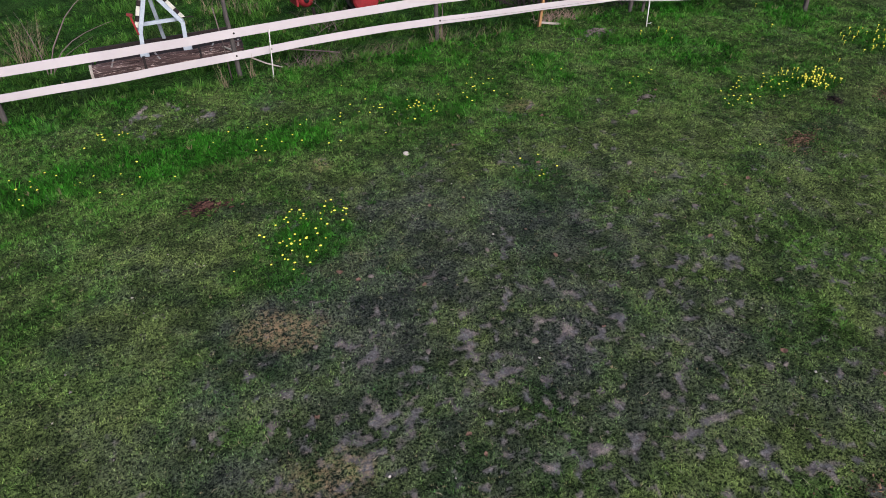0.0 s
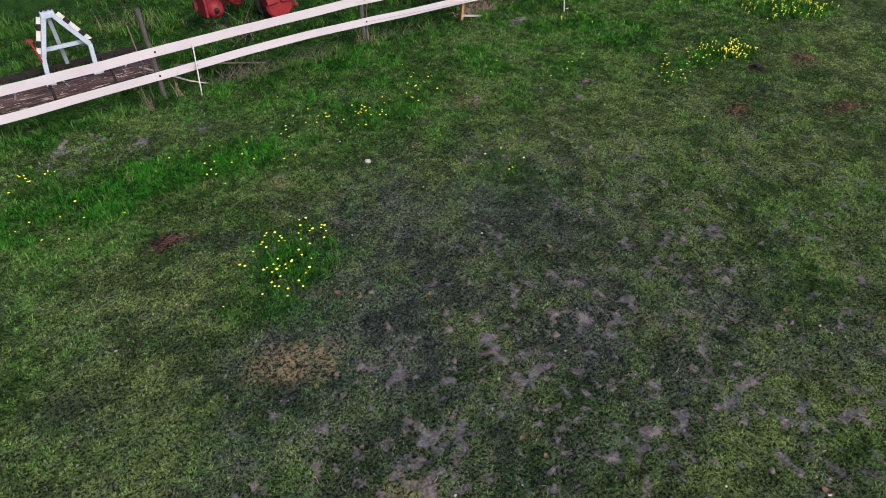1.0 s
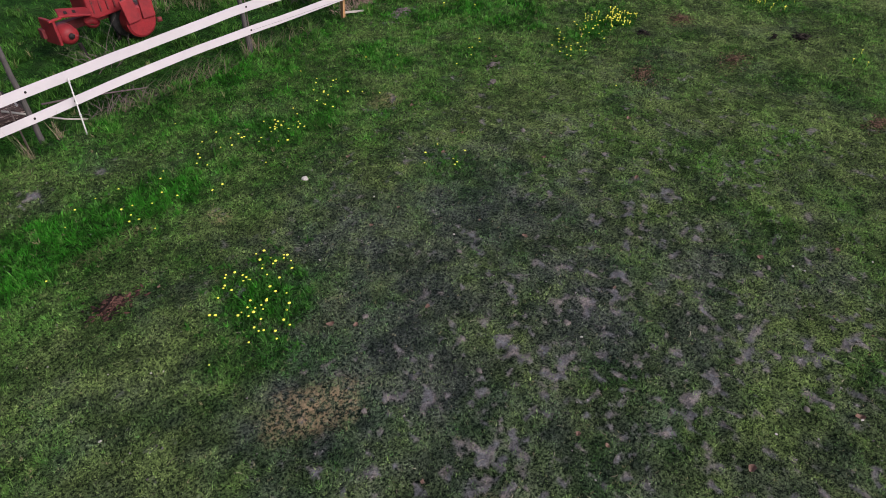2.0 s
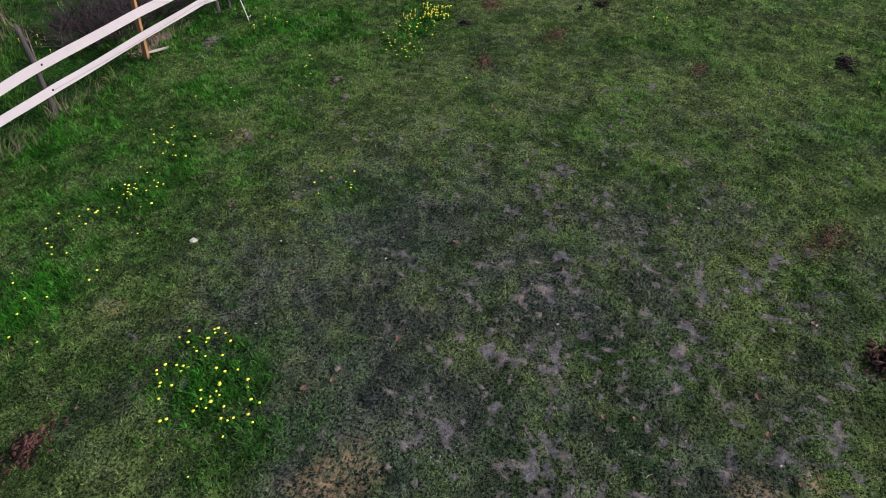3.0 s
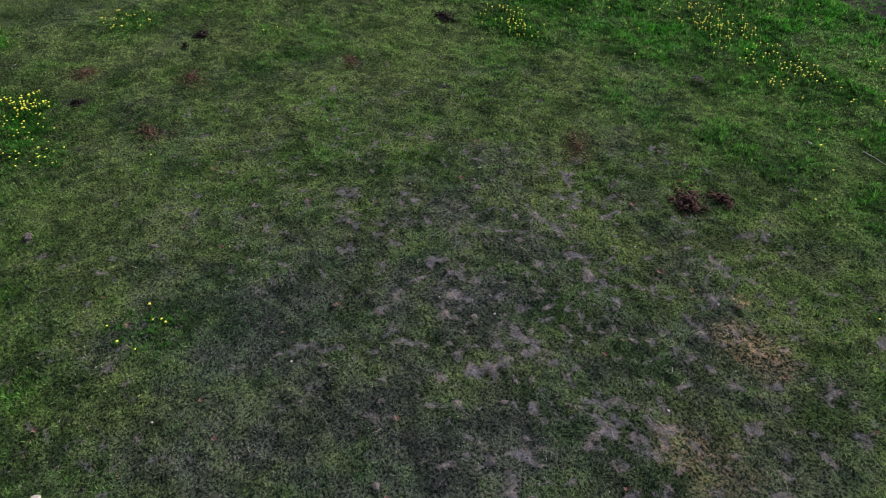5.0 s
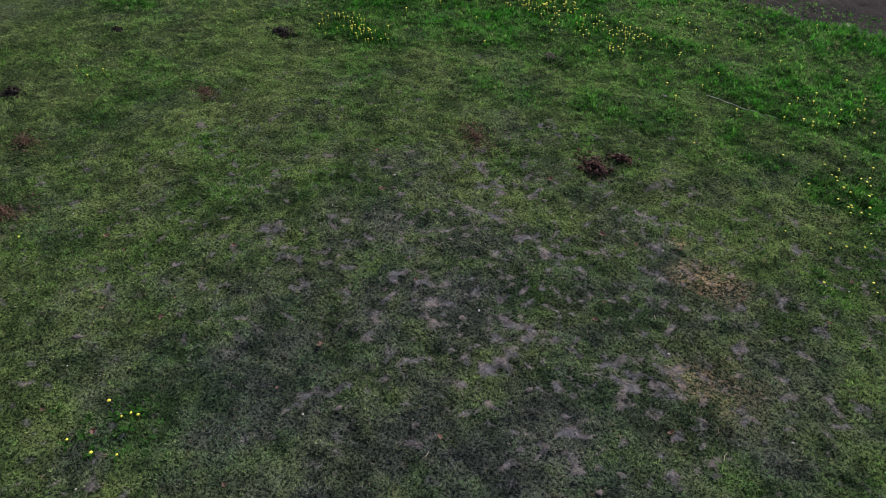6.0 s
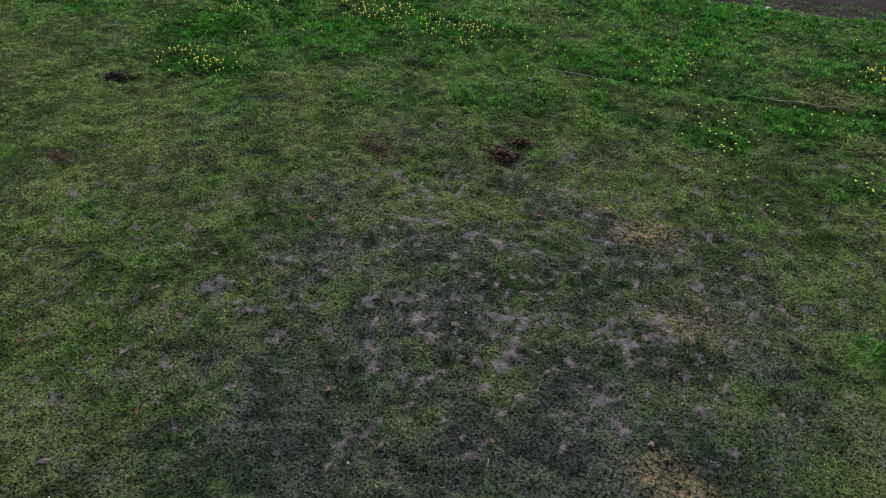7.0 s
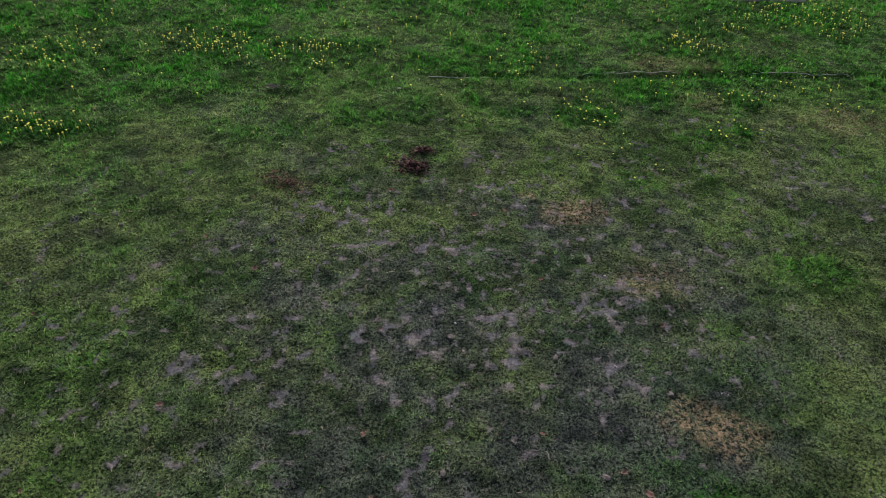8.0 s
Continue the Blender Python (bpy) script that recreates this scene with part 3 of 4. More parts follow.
def band(rows, width, sag_seed):
    bm = bmesh.new()
    xs = np.arange(-9.0, 12.5, 0.12)
    zs = np.interp(xs, [r[0] for r in rows], [r[1] for r in rows])
    zs = np.convolve(np.pad(zs, 2, "edge"), np.ones(5) / 5, "valid")
    rings = []
    for x, z in zip(xs, zs):
        y = fence_y(x) - 0.05
        z += 0.006 * (plan_noise(np.array([x]), np.array([0.0]), 0.5, sag_seed)[0] - 0.5)
        tilt = 0.012 * (plan_noise(np.array([x]), np.array([5.0]), 0.9, sag_seed)[0] - 0.5)
        prof = ((-0.0030, -0.5), (-0.0036, -0.4), (-0.0040, -0.2), (-0.0040, 0.2), (-0.0036, 0.4), (-0.0030, 0.5), (0.003, 0.5), (0.003, -0.5))
        rings.append([bm.verts.new((x, y + p + tilt * q * 2, z + q * width)) for p, q in prof])
    for ra, rb in zip(rings, rings[1:]):
        for k in range(8):
            bm.faces.new((ra[k], rb[k], rb[(k + 1) % 8], ra[(k + 1) % 8]))
    bm.faces.new(rings[0])
    bm.faces.new(rings[-1][::-1])
    return bm


def round_post(bm, foot, top, r, seed, split=True):
    """A weathered post: uneven, slightly tapered, with a broken top."""
    rng = random.Random(seed)
    foot, top = Vector(foot), Vector(top)
    n, sides = 9, 10
    rings = []
    for i in range(n):
        f = i / (n - 1)
        c = foot.lerp(top, f) + Vector((rng.uniform(-0.006, 0.006), rng.uniform(-0.006, 0.006), 0))
        rings.append([bm.verts.new(c + Vector((math.cos(a) * r * (1 - 0.18 * f) * rng.uniform(0.86, 1.1), math.sin(a) * r * (1 - 0.18 * f) * rng.uniform(0.86, 1.1),
                                               (rng.uniform(-0.05, 0.03) if split and i == n - 1 else 0)))) for a in [2 * math.pi * k / sides for k in range(sides)]])
    for ra, rb in zip(rings, rings[1:]):
        for k in range(sides):
            bm.faces.new((ra[k], ra[(k + 1) % sides], rb[(k + 1) % sides], rb[k]))
    bm.faces.new(rings[-1])
    bm.faces.new(rings[0][::-1])


def build_fence():
    fence = tagged(new("fence"), "white two-band horse fence on weathered wooden posts", "fence")
    fence.location = (4.0, 11.7, 0)
    back = Matrix.Translation((-4.0, -11.7, 0))

    def add(name, bm, mat, label="", smooth=False):
        bm.transform(back)
        return part(name, bm, mat, fence, label, smooth)

    add("upper_band", band(UPPER, 0.145, 5), TAPE, "broad white plastic band")
    add("lower_band", band(LOWER, 0.130, 9), TAPE, "broad white plastic band, sagging slightly")
    posts = [((0.76, 11.78, -0.2), (0.72, 11.71, 1.58), 0.044), ((4.36, 11.76, -0.2), (4.34, 11.73, 1.52), 0.045),
             ((-2.9, 11.78, -0.2), (-2.88, 11.76, 1.40), 0.05), ((8.42, 11.60, -0.2), (8.45, 11.55, 1.30), 0.045),
             ((8.62, 11.50, -0.2), (8.70, 11.42, 1.10), 0.034), ((11.6, 10.25, -0.2), (11.6, 10.2, 1.35), 0.05), ((-6.4, 11.78, -0.2), (-6.4, 11.76, 1.45), 0.05)]
    for k, (foot, top, r) in enumerate(posts):
        bm = bmesh.new()
        round_post(bm, foot, top, r, 40 + k)
        add("post", bm, OLD_WOOD, smooth=True)
    bm = bmesh.new()
    beam(bm, (6.47, 11.80, -0.2), (6.62, 11.77, 1.20), 0.095, 0.05, 0.005)
    add("plank_post", bm, NEW_WOOD, "fresh orange-brown sawn plank as a post")
    for foot, top in (((1.25, 11.50, -0.05), (1.34, 11.59, 0.90)), ((8.35, 10.91, -0.05), (8.72, 11.40, 0.87))):
        bm = bmesh.new()
        a, b = Vector(foot), Vector(top)
        tube(bm, [a.lerp(b, f) for f in (0, 0.33, 0.66, 0.97, 1)], [0.011, 0.011, 0.010, 0.010, 0.006], 8)
        for f in (0.45, 0.62, 0.78, 0.93):
            tube(bm, [a.lerp(b, f - 0.008), a.lerp(b, f + 0.008)], 0.016, 8)
        tube(bm, [a.lerp(b, 0.10), a.lerp(b, 0.10) + Vector((0.07, -0.02, 0.0)), a.lerp(b, 0.10) + Vector((0.085, -0.024, 0.02))], 0.006, 6)
        add("rod", bm, ROD, "thin white plastic step-in rod", True)
    for x, rows in ((0.78, UPPER), (0.75, LOWER), (4.38, UPPER), (4.38, LOWER), (-2.88, UPPER), (-2.88, LOWER), (7.22, UPPER), (7.42, UPPER), (8.42, LOWER), (1.33, LOWER)):
        z = float(np.interp(x, [r[0] for r in rows], [r[1] for r in rows]))
        y = fence_y(x) - 0.054
        bm = bmesh.new()
        tube(bm, [(x, y + 0.06, z), (x, y - 0.006, z), (x, y - 0.010, z)], [0.017, 0.017, 0.009], 8)
        add("screw", bm, BLACK_IRON, "dark screw head")
    for x0, x1, z0, z1 in ((4.4, 9.0, 0.53, 0.42),):
        bm = bmesh.new()
        pts = [(x0 + (x1 - x0) * k / 8, fence_y(x0 + (x1 - x0) * k / 8) - 0.075, z0 + (z1 - z0) * k / 8 - 0.05 * math.sin(math.pi * k / 8)) for k in range(9)]
        tube(bm, pts, 0.0016, 5)
        add("wire", bm, BLACK_IRON, "thin sagging wire")


build_fence()


def board(name, m, sx, sy, sz, mat, label, category="board"):
    bm = bmesh.new()
    box(bm, Matrix(), sx, sy, sz, 0.004)
    ob = mesh_object(name, bm, mat)
    ob.matrix_world = m
    return tagged(ob, label, category)


board("board", pose(6.67, 11.68, ground_z(6.67, 11.68) + 0.05, 0, 2, -36), 0.42, 0.05, 0.03, GREY_WOOD, "short pale board lying in grass beside the plank post")
board("board", pose(-5.0, -5.02, ground_z(-5, -5) + 0.02, 2, 0, -1), 1.62, 0.20, 0.05, GREY_WOOD, "long weathered grey board lying at the track's edge")


# ---- the drag harrow with its hitch frame, behind the fence ----
def build_harrow():
    thing = tagged(new("drag_harrow"), "old timber and iron drag harrow with a grey three-point hitch frame", "farm implement")
    thing.location = (-0.25, 13.2, 0)
    back = Matrix.Translation((0.25, -13.2, 0))

    def add(name, bm, mat, label="", smooth=False, parent=None):
        bm.transform(back)
        return part(name, bm, mat, parent or thing, label, smooth)

    rng = random.Random(3)
    x0, x1 = -1.6, 0.98
    # front log, split along its length, in three worn stretches
    for k, (a, b) in enumerate(((x0, -0.72), (-0.70, 0.22), (0.24, x1))):
        bm = bmesh.new()
        r = 0.145
        rings, sides = [], 12
        for i in range(9):
            x = a + (b - a) * i / 8
            rings.append([bm.verts.new((x, 12.86 + math.cos(q) * r * rng.uniform(0.88, 1.08), 0.185 + math.sin(q) * r * rng.uniform(0.88, 1.08)))
                          for q in [2 * math.pi * j / sides for j in range(sides)]])
        for ra, rb in zip(rings, rings[1:]):
            for j in range(sides):
                bm.faces.new((ra[j], ra[(j + 1) % sides], rb[(j + 1) % sides], rb[j]))
        bm.faces.new(rings[0][::-1])
        bm.faces.new(rings[-1])
        bmesh.ops.recalc_face_normals(bm, faces=bm.faces)
        log = add("log", bm, LOG_WOOD, "reddish-brown split timber log")
        for _ in range(15):
            q, u = rng.uniform(0.6, 3.0), rng.uniform(a, b - 0.2)
            y, z = 12.86 + math.cos(q) * r * 1.02, 0.185 + math.sin(q) * r * 1.02
            bm = bmesh.new()
            beam(bm, (u, y, z), (min(b, u + rng.uniform(0.2, 0.6)), y + rng.uniform(-0.02, 0.02), z + rng.uniform(-0.012, 0.012)), rng.uniform(0.012, 0.03), 0.014, 0)
            add("splinter", bm, LOG_WOOD, "", False, log)
    for x in (x0 + 0.02, -0.71, 0.23, x1 - 0.02):
        bm = bmesh.new()
        tube(bm, [(x - 0.022, 12.86, 0.185), (x + 0.022, 12.86, 0.185)], 0.163, 14)
        add("hoop", bm, BLACK_IRON if x > -1 else GREY_WOOD, "iron hoop round the log")
    for x, tilt in ((-1.25, 0.05), (-0.45, -0.06), (0.42, 0.08), (0.9, 0.04)):
        bm = bmesh.new()
        beam(bm, (x, 12.74, 0.30), (x + tilt, 12.96, 0.345), 0.03, 0.012)
        add("strap", bm, BARE_STEEL, "bare metal strap")
    bm = bmesh.new()
    beam(bm, (x0, 13.72, 0.30), (x1 - 0.05, 13.72, 0.30), 0.035, 0.09)
    add("rear_bar", bm, BLACK_IRON)
    for x in (x0 + 0.02, -0.7, 0.1, x1 - 0.08):
        bm = bmesh.new()
        beam(bm, (x, 12.95, 0.24), (x, 13.70, 0.26), 0.06, 0.05)
        add("cross_bar", bm, BLACK_IRON)
    # black sheet added to stand in for the shade inside the harrow
    bm = bmesh.new()
    box(bm, pose(-0.25, 13.36, 0.20, 2, 0, 0), 2.55, 0.62, 0.03, 0.004)
    add("shade_plate", bm, BLACK_IRON, "black sheet standing in for the shaded inside of the harrow")
    for k in range(11):
        bm = bmesh.new()
        x = x0 + 0.15 + 0.24 * k
        tube(bm, [(x, 13.70, 0.30), (x, 13.72, 0.12), (x + 0.01, 13.74, -0.02)], [0.016, 0.014, 0.008], 6)
        add("tine", bm, BLACK_IRON)
    # hitch frame
    feet = ((-0.68, 12.98), (0.05, 12.98))
    for x, y in feet:
        bm = bmesh.new()
        box(bm, pose(x, y - 0.02, 0.385), 0.15, 0.15, 0.17, 0.01)
        block = add("foot_block", bm, GREY_PAINT)
        bm = bmesh.new()
        tube(bm, [(x - 0.10, y - 0.04, 0.42), (x + 0.10, y - 0.04, 0.42)], 0.018, 8)
        add("pin", bm, BARE_STEEL, "", True, block)
    apex = Vector((-0.36, 13.02, 1.36))
    for (x, y), elbow in zip(feet, ((-0.64, 12.98, 0.76), (0.075, 12.98, 0.80))):
        bm = bmesh.new()
        beam(bm, (x, y, 0.44), elbow, 0.075, 0.07, 0.006)
        side = -0.07 if x < -0.3 else 0.07
        beam(bm, elbow, apex + Vector((side, 0, -0.02)), 0.10, 0.07, 0.006)
        leg = add("leg", bm, GREY_PAINT, "pale grey painted steel leg")
        bm = bmesh.new()
        e = Vector(elbow)
        top = apex + Vector((side, 0, -0.02))
        off = Vector((0.052 if x > -0.3 else -0.052, 0, 0.022))
        beam(bm, e.lerp(top, 0.06) + off, e.lerp(top, 0.97) + off, 0.022, 0.074, 0.003)
        add("edge_strip", bm, CREAM_PAINT, "cream edge with worn black patches", False, leg)
        for f in (0.30, 0.72):
            bm = bmesh.new()
            box(bm, Matrix.Translation(e.lerp(top, f) + off + Vector((0, -0.012, 0.004))) @ (top - e).to_track_quat("Z", "Y").to_matrix().to_4x4(), 0.038, 0.075, 0.10, 0.012)
            add("clamp", bm, BLACK_IRON, "black clamp", False, leg)
    bm = bmesh.new()
    box(bm, Matrix.Translation(apex), 0.20, 0.12, 0.10, 0.012)
    head = add("head_plate", bm, GREY_PAINT)
    for dx in (-0.06, 0.0, 0.06):
        bm = bmesh.new()
        tube(bm, [apex + Vector((dx, 0, 0.03)), apex + Vector((dx * 1.2, 0, 0.11))], [0.016, 0.012], 8)
        add("pin", bm, BLACK_IRON, "black top pin", True, head)
    bm = bmesh.new()
    beam(bm, apex + Vector((0, 0.05, -0.05)), (-0.30, 13.62, 0.36), 0.06, 0.05, 0.005)
    add("rear_stay", bm, GREY_PAINT)
    bm = bmesh.new()
    beam(bm, (-0.60, 13.16, 0.80), (0.06, 13.16, 0.80), 0.05, 0.06, 0.005)
    add("cross_stay", bm, GREY_PAINT)
    bm = bmesh.new()
    tube(bm, [(0.075, 12.98, 0.86), (0.20, 12.94, 0.88), (0.27, 12.93, 0.87)], 0.010, 6)
    add("pin", bm, BLACK_IRON, "black side pin", True)
    bm = bmesh.new()
    beam(bm, (-0.73, 12.95, 1.02), (-0.68, 12.95, 0.70), 0.045, 0.03, 0.006)
    lever = add("lever", bm, RED_PAINT, "red painted lever")
    bm = bmesh.new()
    box(bm, pose(-0.735, 12.95, 1.05, 0, 20, 0), 0.10, 0.06, 0.05, 0.01)
    add("grip", bm, DARK_RED, "dark red grip", False, lever)


build_harrow()


# ---- the red machine behind the fence ----
def build_red_machine():
    thing = tagged(new("farm_machine"), "old faded red towed farm machine standing in long grass", "farm machine")
    thing.location = (3.1, 14.6, 0)
    back = Matrix.Translation((-3.1, -14.6, 0))

    def add(name, bm, mat, label="", smooth=False, parent=None):
        bm.transform(back)
        return part(name, bm, mat, parent or thing, label, smooth)

    bm = bmesh.new()
    beam(bm, (2.2, 14.55, 0.52), (4.1, 14.55, 0.52), 0.14, 0.16, 0.01)
    add("chassis", bm, DARK_RED)
    bm = bmesh.new()
    box(bm, pose(2.30, 14.35, 0.58, 0, 0, 8), 0.05, 0.40, 0.42, 0.01)
    side = add("side_panel", bm, RED_PAINT)
    bm = bmesh.new()
    box(bm, pose(2.36, 14.16, 0.80, 0, 0, 8), 0.24, 0.05, 0.035, 0.006)
    add("rim", bm, RED_PAINT, "", False, side)
    bm = bmesh.new()
    tube(bm, [(2.5, 14.10, 0.49), (2.5, 14.14, 0.49), (2.5, 14.32, 0.49), (2.5, 14.42, 0.49)], [0.07, 0.15, 0.17, 0.17], 18)
    gear = add("gear_housing", bm, RED_PAINT, "", True)
    bm = bmesh.new()
    tube(bm, [(2.5, 14.07, 0.49), (2.5, 14.11, 0.49)], 0.05, 10)
    add("hub", bm, BLACK_IRON, "", True, gear)
    bm = bmesh.new()
    box(bm, pose(2.72, 14.22, 0.80, 12, 10, -14), 0.52, 0.26, 0.04, 0.012)
    add("top_plate", bm, RED_PAINT, "faded pinkish-red plate")
    for dx in (-0.12, 0.02):
        bm = bmesh.new()
        box(bm, pose(2.70 + dx, 14.20, 0.823 - dx * 0.17, 12, 10, -14), 0.05, 0.08, 0.012, 0.003)
        add("slot_cover", bm, BLACK_IRON)
    bm = bmesh.new()
    tube(bm, [(2.86, 14.02, 0.56), (2.86, 14.0, 0.60), (2.87, 13.98, 0.66)], [0.05, 0.11, 0.13], 14, cap=False)
    bmesh.ops.solidify(bm, geom=bm.faces[:], thickness=0.012)
    add("funnel", bm, RED_PAINT, "open funnel with a worn rim", True)
    bm = bmesh.new()
    box(bm, pose(3.25, 14.5, 0.78, 0, 0, 3), 0.62, 0.55, 0.42, 0.03)
    body = add("engine_box", bm, RED_PAINT)
    for k in range(4):
        bm = bmesh.new()
        box(bm, pose(3.05 + 0.13 * k, 14.215, 0.80, 0, 0, 3), 0.03, 0.02, 0.26, 0.004)
        add("louvre", bm, DARK_RED, "", False, body)
    bm = bmesh.new()
    tube(bm, [(3.0, 14.25, 1.02), (3.0, 14.2, 1.18), (3.06, 14.16, 1.30)], [0.03, 0.03, 0.026], 10)
    add("pipe", bm, BARE_STEEL, "", True, body)
    # wheel behind a deep drum-shaped guard
    bm = bmesh.new()
    tube(bm, [(3.72, 14.30, 0.36), (3.72, 14.33, 0.36), (3.72, 14.48, 0.36), (3.72, 14.52, 0.36)], [0.28, 0.36, 0.36, 0.28], 24)
    wheel = add("wheel", bm, RUBBER, "old black rubber tyre", True)
    bm = bmesh.new()
    tube(bm, [(3.72, 14.28, 0.36), (3.72, 14.31, 0.36)], [0.10, 0.18], 14)
    add("rim", bm, DARK_RED, "", True, wheel)
    bm = bmesh.new()
    tube(bm, [(3.68, 13.90, 0.40), (3.68, 13.93, 0.40), (3.68, 14.16, 0.40), (3.68, 14.18, 0.40)], [0.24, 0.28, 0.28, 0.26], 22)
    add("guard", bm, RED_PAINT, "rounded red drum guard")
    for dx in (-0.16, 0.15):
        bm = bmesh.new()
        box(bm, pose(3.68 + dx, 13.90, 0.64, -8, 4 if dx > 0 else -4, 0), 0.24, 0.06, 0.40, 0.015)
        add("guard_panel", bm, RED_PAINT)
    bm = bmesh.new()
    tube(bm, [(3.97, 13.93, 0.33), (4.05, 13.90, 0.33)], [0.05, 0.04], 10)
    add("axle_end", bm, DARK_RED, "", True)
    bm = bmesh.new()
    beam(bm, (2.62, 14.2, 0.30), (2.66, 14.15, -0.06), 0.06, 0.05, 0.006)
    add("stand", bm, BLACK_IRON)
    bm = bmesh.new()
    beam(bm, (3.45, 14.5, 0.6), (3.45, 14.5, -0.06), 0.06, 0.05, 0.006)
    add("stand", bm, BLACK_IRON)


build_red_machine()


# ---- brush, twigs and dead grass ----
def arching(bm, rng, foot, length, way, lean, r0, segments=4, droop=0.6, sides=4):
    pts, p, up = [], Vector(foot), Vector((math.cos(way) * lean, math.sin(way) * lean, 1)).normalized()
    for k in range(segments + 1):
        pts.append(p.copy())
        p = p + up * (length / segments)
        up = (up + Vector((math.cos(way) * droop * 0.25, math.sin(way) * droop * 0.25, -droop * 0.22)) + Vector([rng.uniform(-0.10, 0.10) for _ in range(3)])).normalized()
    tube(bm, pts, [r0 * (1 - 0.8 * k / segments) for k in range(segments + 1)], sides, cap=False)
    return pts


def bramble(x, y, rx, ry, n, length, mat, label, seed, r0=0.009):
    rng, bm = random.Random(seed), bmesh.new()
    for _ in range(n):
        a, q = rng.uniform(0, 6.28), math.sqrt(rng.random())
        fx, fy = rx * q * math.cos(a), ry * q * math.sin(a)
        pts = arching(bm, rng, (fx, fy, -0.03), length * rng.uniform(0.5, 1.2), rng.uniform(0, 6.28), rng.uniform(0.1, 1.6), r0 * rng.uniform(0.6, 1.3), 4, rng.uniform(0.2, 0.9))
        for _ in range(2):
            s = rng.choice(pts[1:4])
            arching(bm, rng, s, length * rng.uniform(0.2, 0.45), rng.uniform(0, 6.28), rng.uniform(0.4, 1.4), r0 * 0.5, 3, 0.4, 3)
    ob = mesh_object("bramble", bm, mat)
    ob.location = (x, y, ground_z(x, y))
    return tagged(ob, label, "bramble")


bramble(7.6, 13.4, 1.2, 0.8, 330, 0.9, DARK_TWIG, "tangled heap of dark bare bramble stems behind the fence", 11, 0.010)
bramble(8.9, 12.6, 0.7, 0.5, 130, 0.6, DARK_TWIG, "dark bramble tangle behind the fence posts", 12, 0.008)
bramble(7.1, 12.15, 0.5, 0.25, 70, 0.32, PINK_STRAW, "low heap of dry pinkish-grey twigs by the plank post", 13, 0.005)
bramble(2.0, 12.1, 0.7, 0.16, 40, 0.45, TWIG, "cut grey branches lying under the fence bands", 14, 0.007)
bramble(2.7, 13.65, 0.4, 0.2, 14, 0.8, TWIG, "bare grey weed stalks before the red machine", 16, 0.006)


def tussock(x, y, spread, n, length, label, seed, lean=0.9, along=1.0, mat=None):
    """A clump of dead grass: flat arching blades from one foot; along > 1 draws it out along the fence."""
    rng, bm = random.Random(seed), bmesh.new()
    for _ in range(n):
        a = rng.uniform(0, 6.28)
        q = spread * math.sqrt(rng.random())
        p, size = Vector((q * math.cos(a) * along, q * math.sin(a) / along, -0.01)), length * rng.uniform(0.4, 1.2)
        way = rng.uniform(0, 6.28) if along == 1 else rng.choice((0, 0, 3.14)) + rng.gauss(0, 0.45)
        tip = min(1.5, lean * rng.uniform(0.5, 1.2))
        wide = rng.uniform(0.0025, 0.005)
        side = Vector((-math.sin(way), math.cos(way), 0)) * wide
        last, c = None, p.copy()
        for k in range(6):
            f = k / 5
            bend = tip * min(1.0, 0.35 + 0.9 * f)
            if k:
                c = c + Vector((math.cos(way) * math.sin(bend), math.sin(way) * math.sin(bend), math.cos(bend))) * (size / 5) + Vector((rng.uniform(-1, 1), rng.uniform(-1, 1), 0)) * 0.008
            now = (bm.verts.new(c - side * (1 - 0.8 * f)), bm.verts.new(c + side * (1 - 0.8 * f)))
            if last:
                bm.faces.new((last[0], last[1], now[1], now[0]))
            last = now
    ob = mesh_object("dead_grass_clump", bm, mat or DRY)
    ob.location = (x, y, ground_z(x, y))
    return tagged(ob, label, "grass clump")


for k, (x, y, s, n, length) in enumerate(((-2.7, 14.6, 0.30, 90, 0.85), (-3.4, 14.0, 0.4, 90, 0.6), (0.32, 13.95, 0.13, 110, 0.42), (5.6, 14.8, 0.6, 220, 0.75), (6.6, 15.6, 0.8, 260, 0.8), (4.6, 15.4, 0.5, 120, 0.6), (1.5, 15.4, 0.3, 60, 0.45), (0.9, 15.9, 0.4, 60, 0.45))):
    tussock(x, y, s, n, length, "pale dead grass clump among tall green grass", 50 + k)
for k, (x, y, s, n, length) in enumerate(((1.75, 11.72, 0.24, 120, 0.34), (2.3, 11.72, 0.3, 120, 0.40), (3.0, 11.62, 0.34, 110, 0.5), (3.6, 11.58, 0.25, 90, 0.42), (2.7, 12.1, 0.4, 130, 0.5), (3.6, 12.1, 0.4, 130, 0.5), (4.8, 11.62, 0.22, 60, 0.42), (5.4, 11.72, 0.3, 60, 0.42), (6.95, 12.0, 0.3, 190, 0.34), (7.5, 11.95, 0.3, 190, 0.32), (0.15, 11.25, 0.2, 40, 0.3), (-0.4, 11.2, 0.2, 36, 0.28))):
    tussock(x, y, s, int(n * 0.42), length * 0.8, "flattened straw-coloured dead grass under the fence", 70 + k, 1.5, 1.5, PINK_STRAW if x > 6.5 else DRY)
for k, (x, y) in enumerate(((4.42, 11.62), (0.45, 11.5), (0.95, 11.62), (4.2, 11.66))):
    tussock(x, y, 0.06, 16, 0.5, "few tall pale dead grass stalks at a fence post", 95 + k, 0.7)


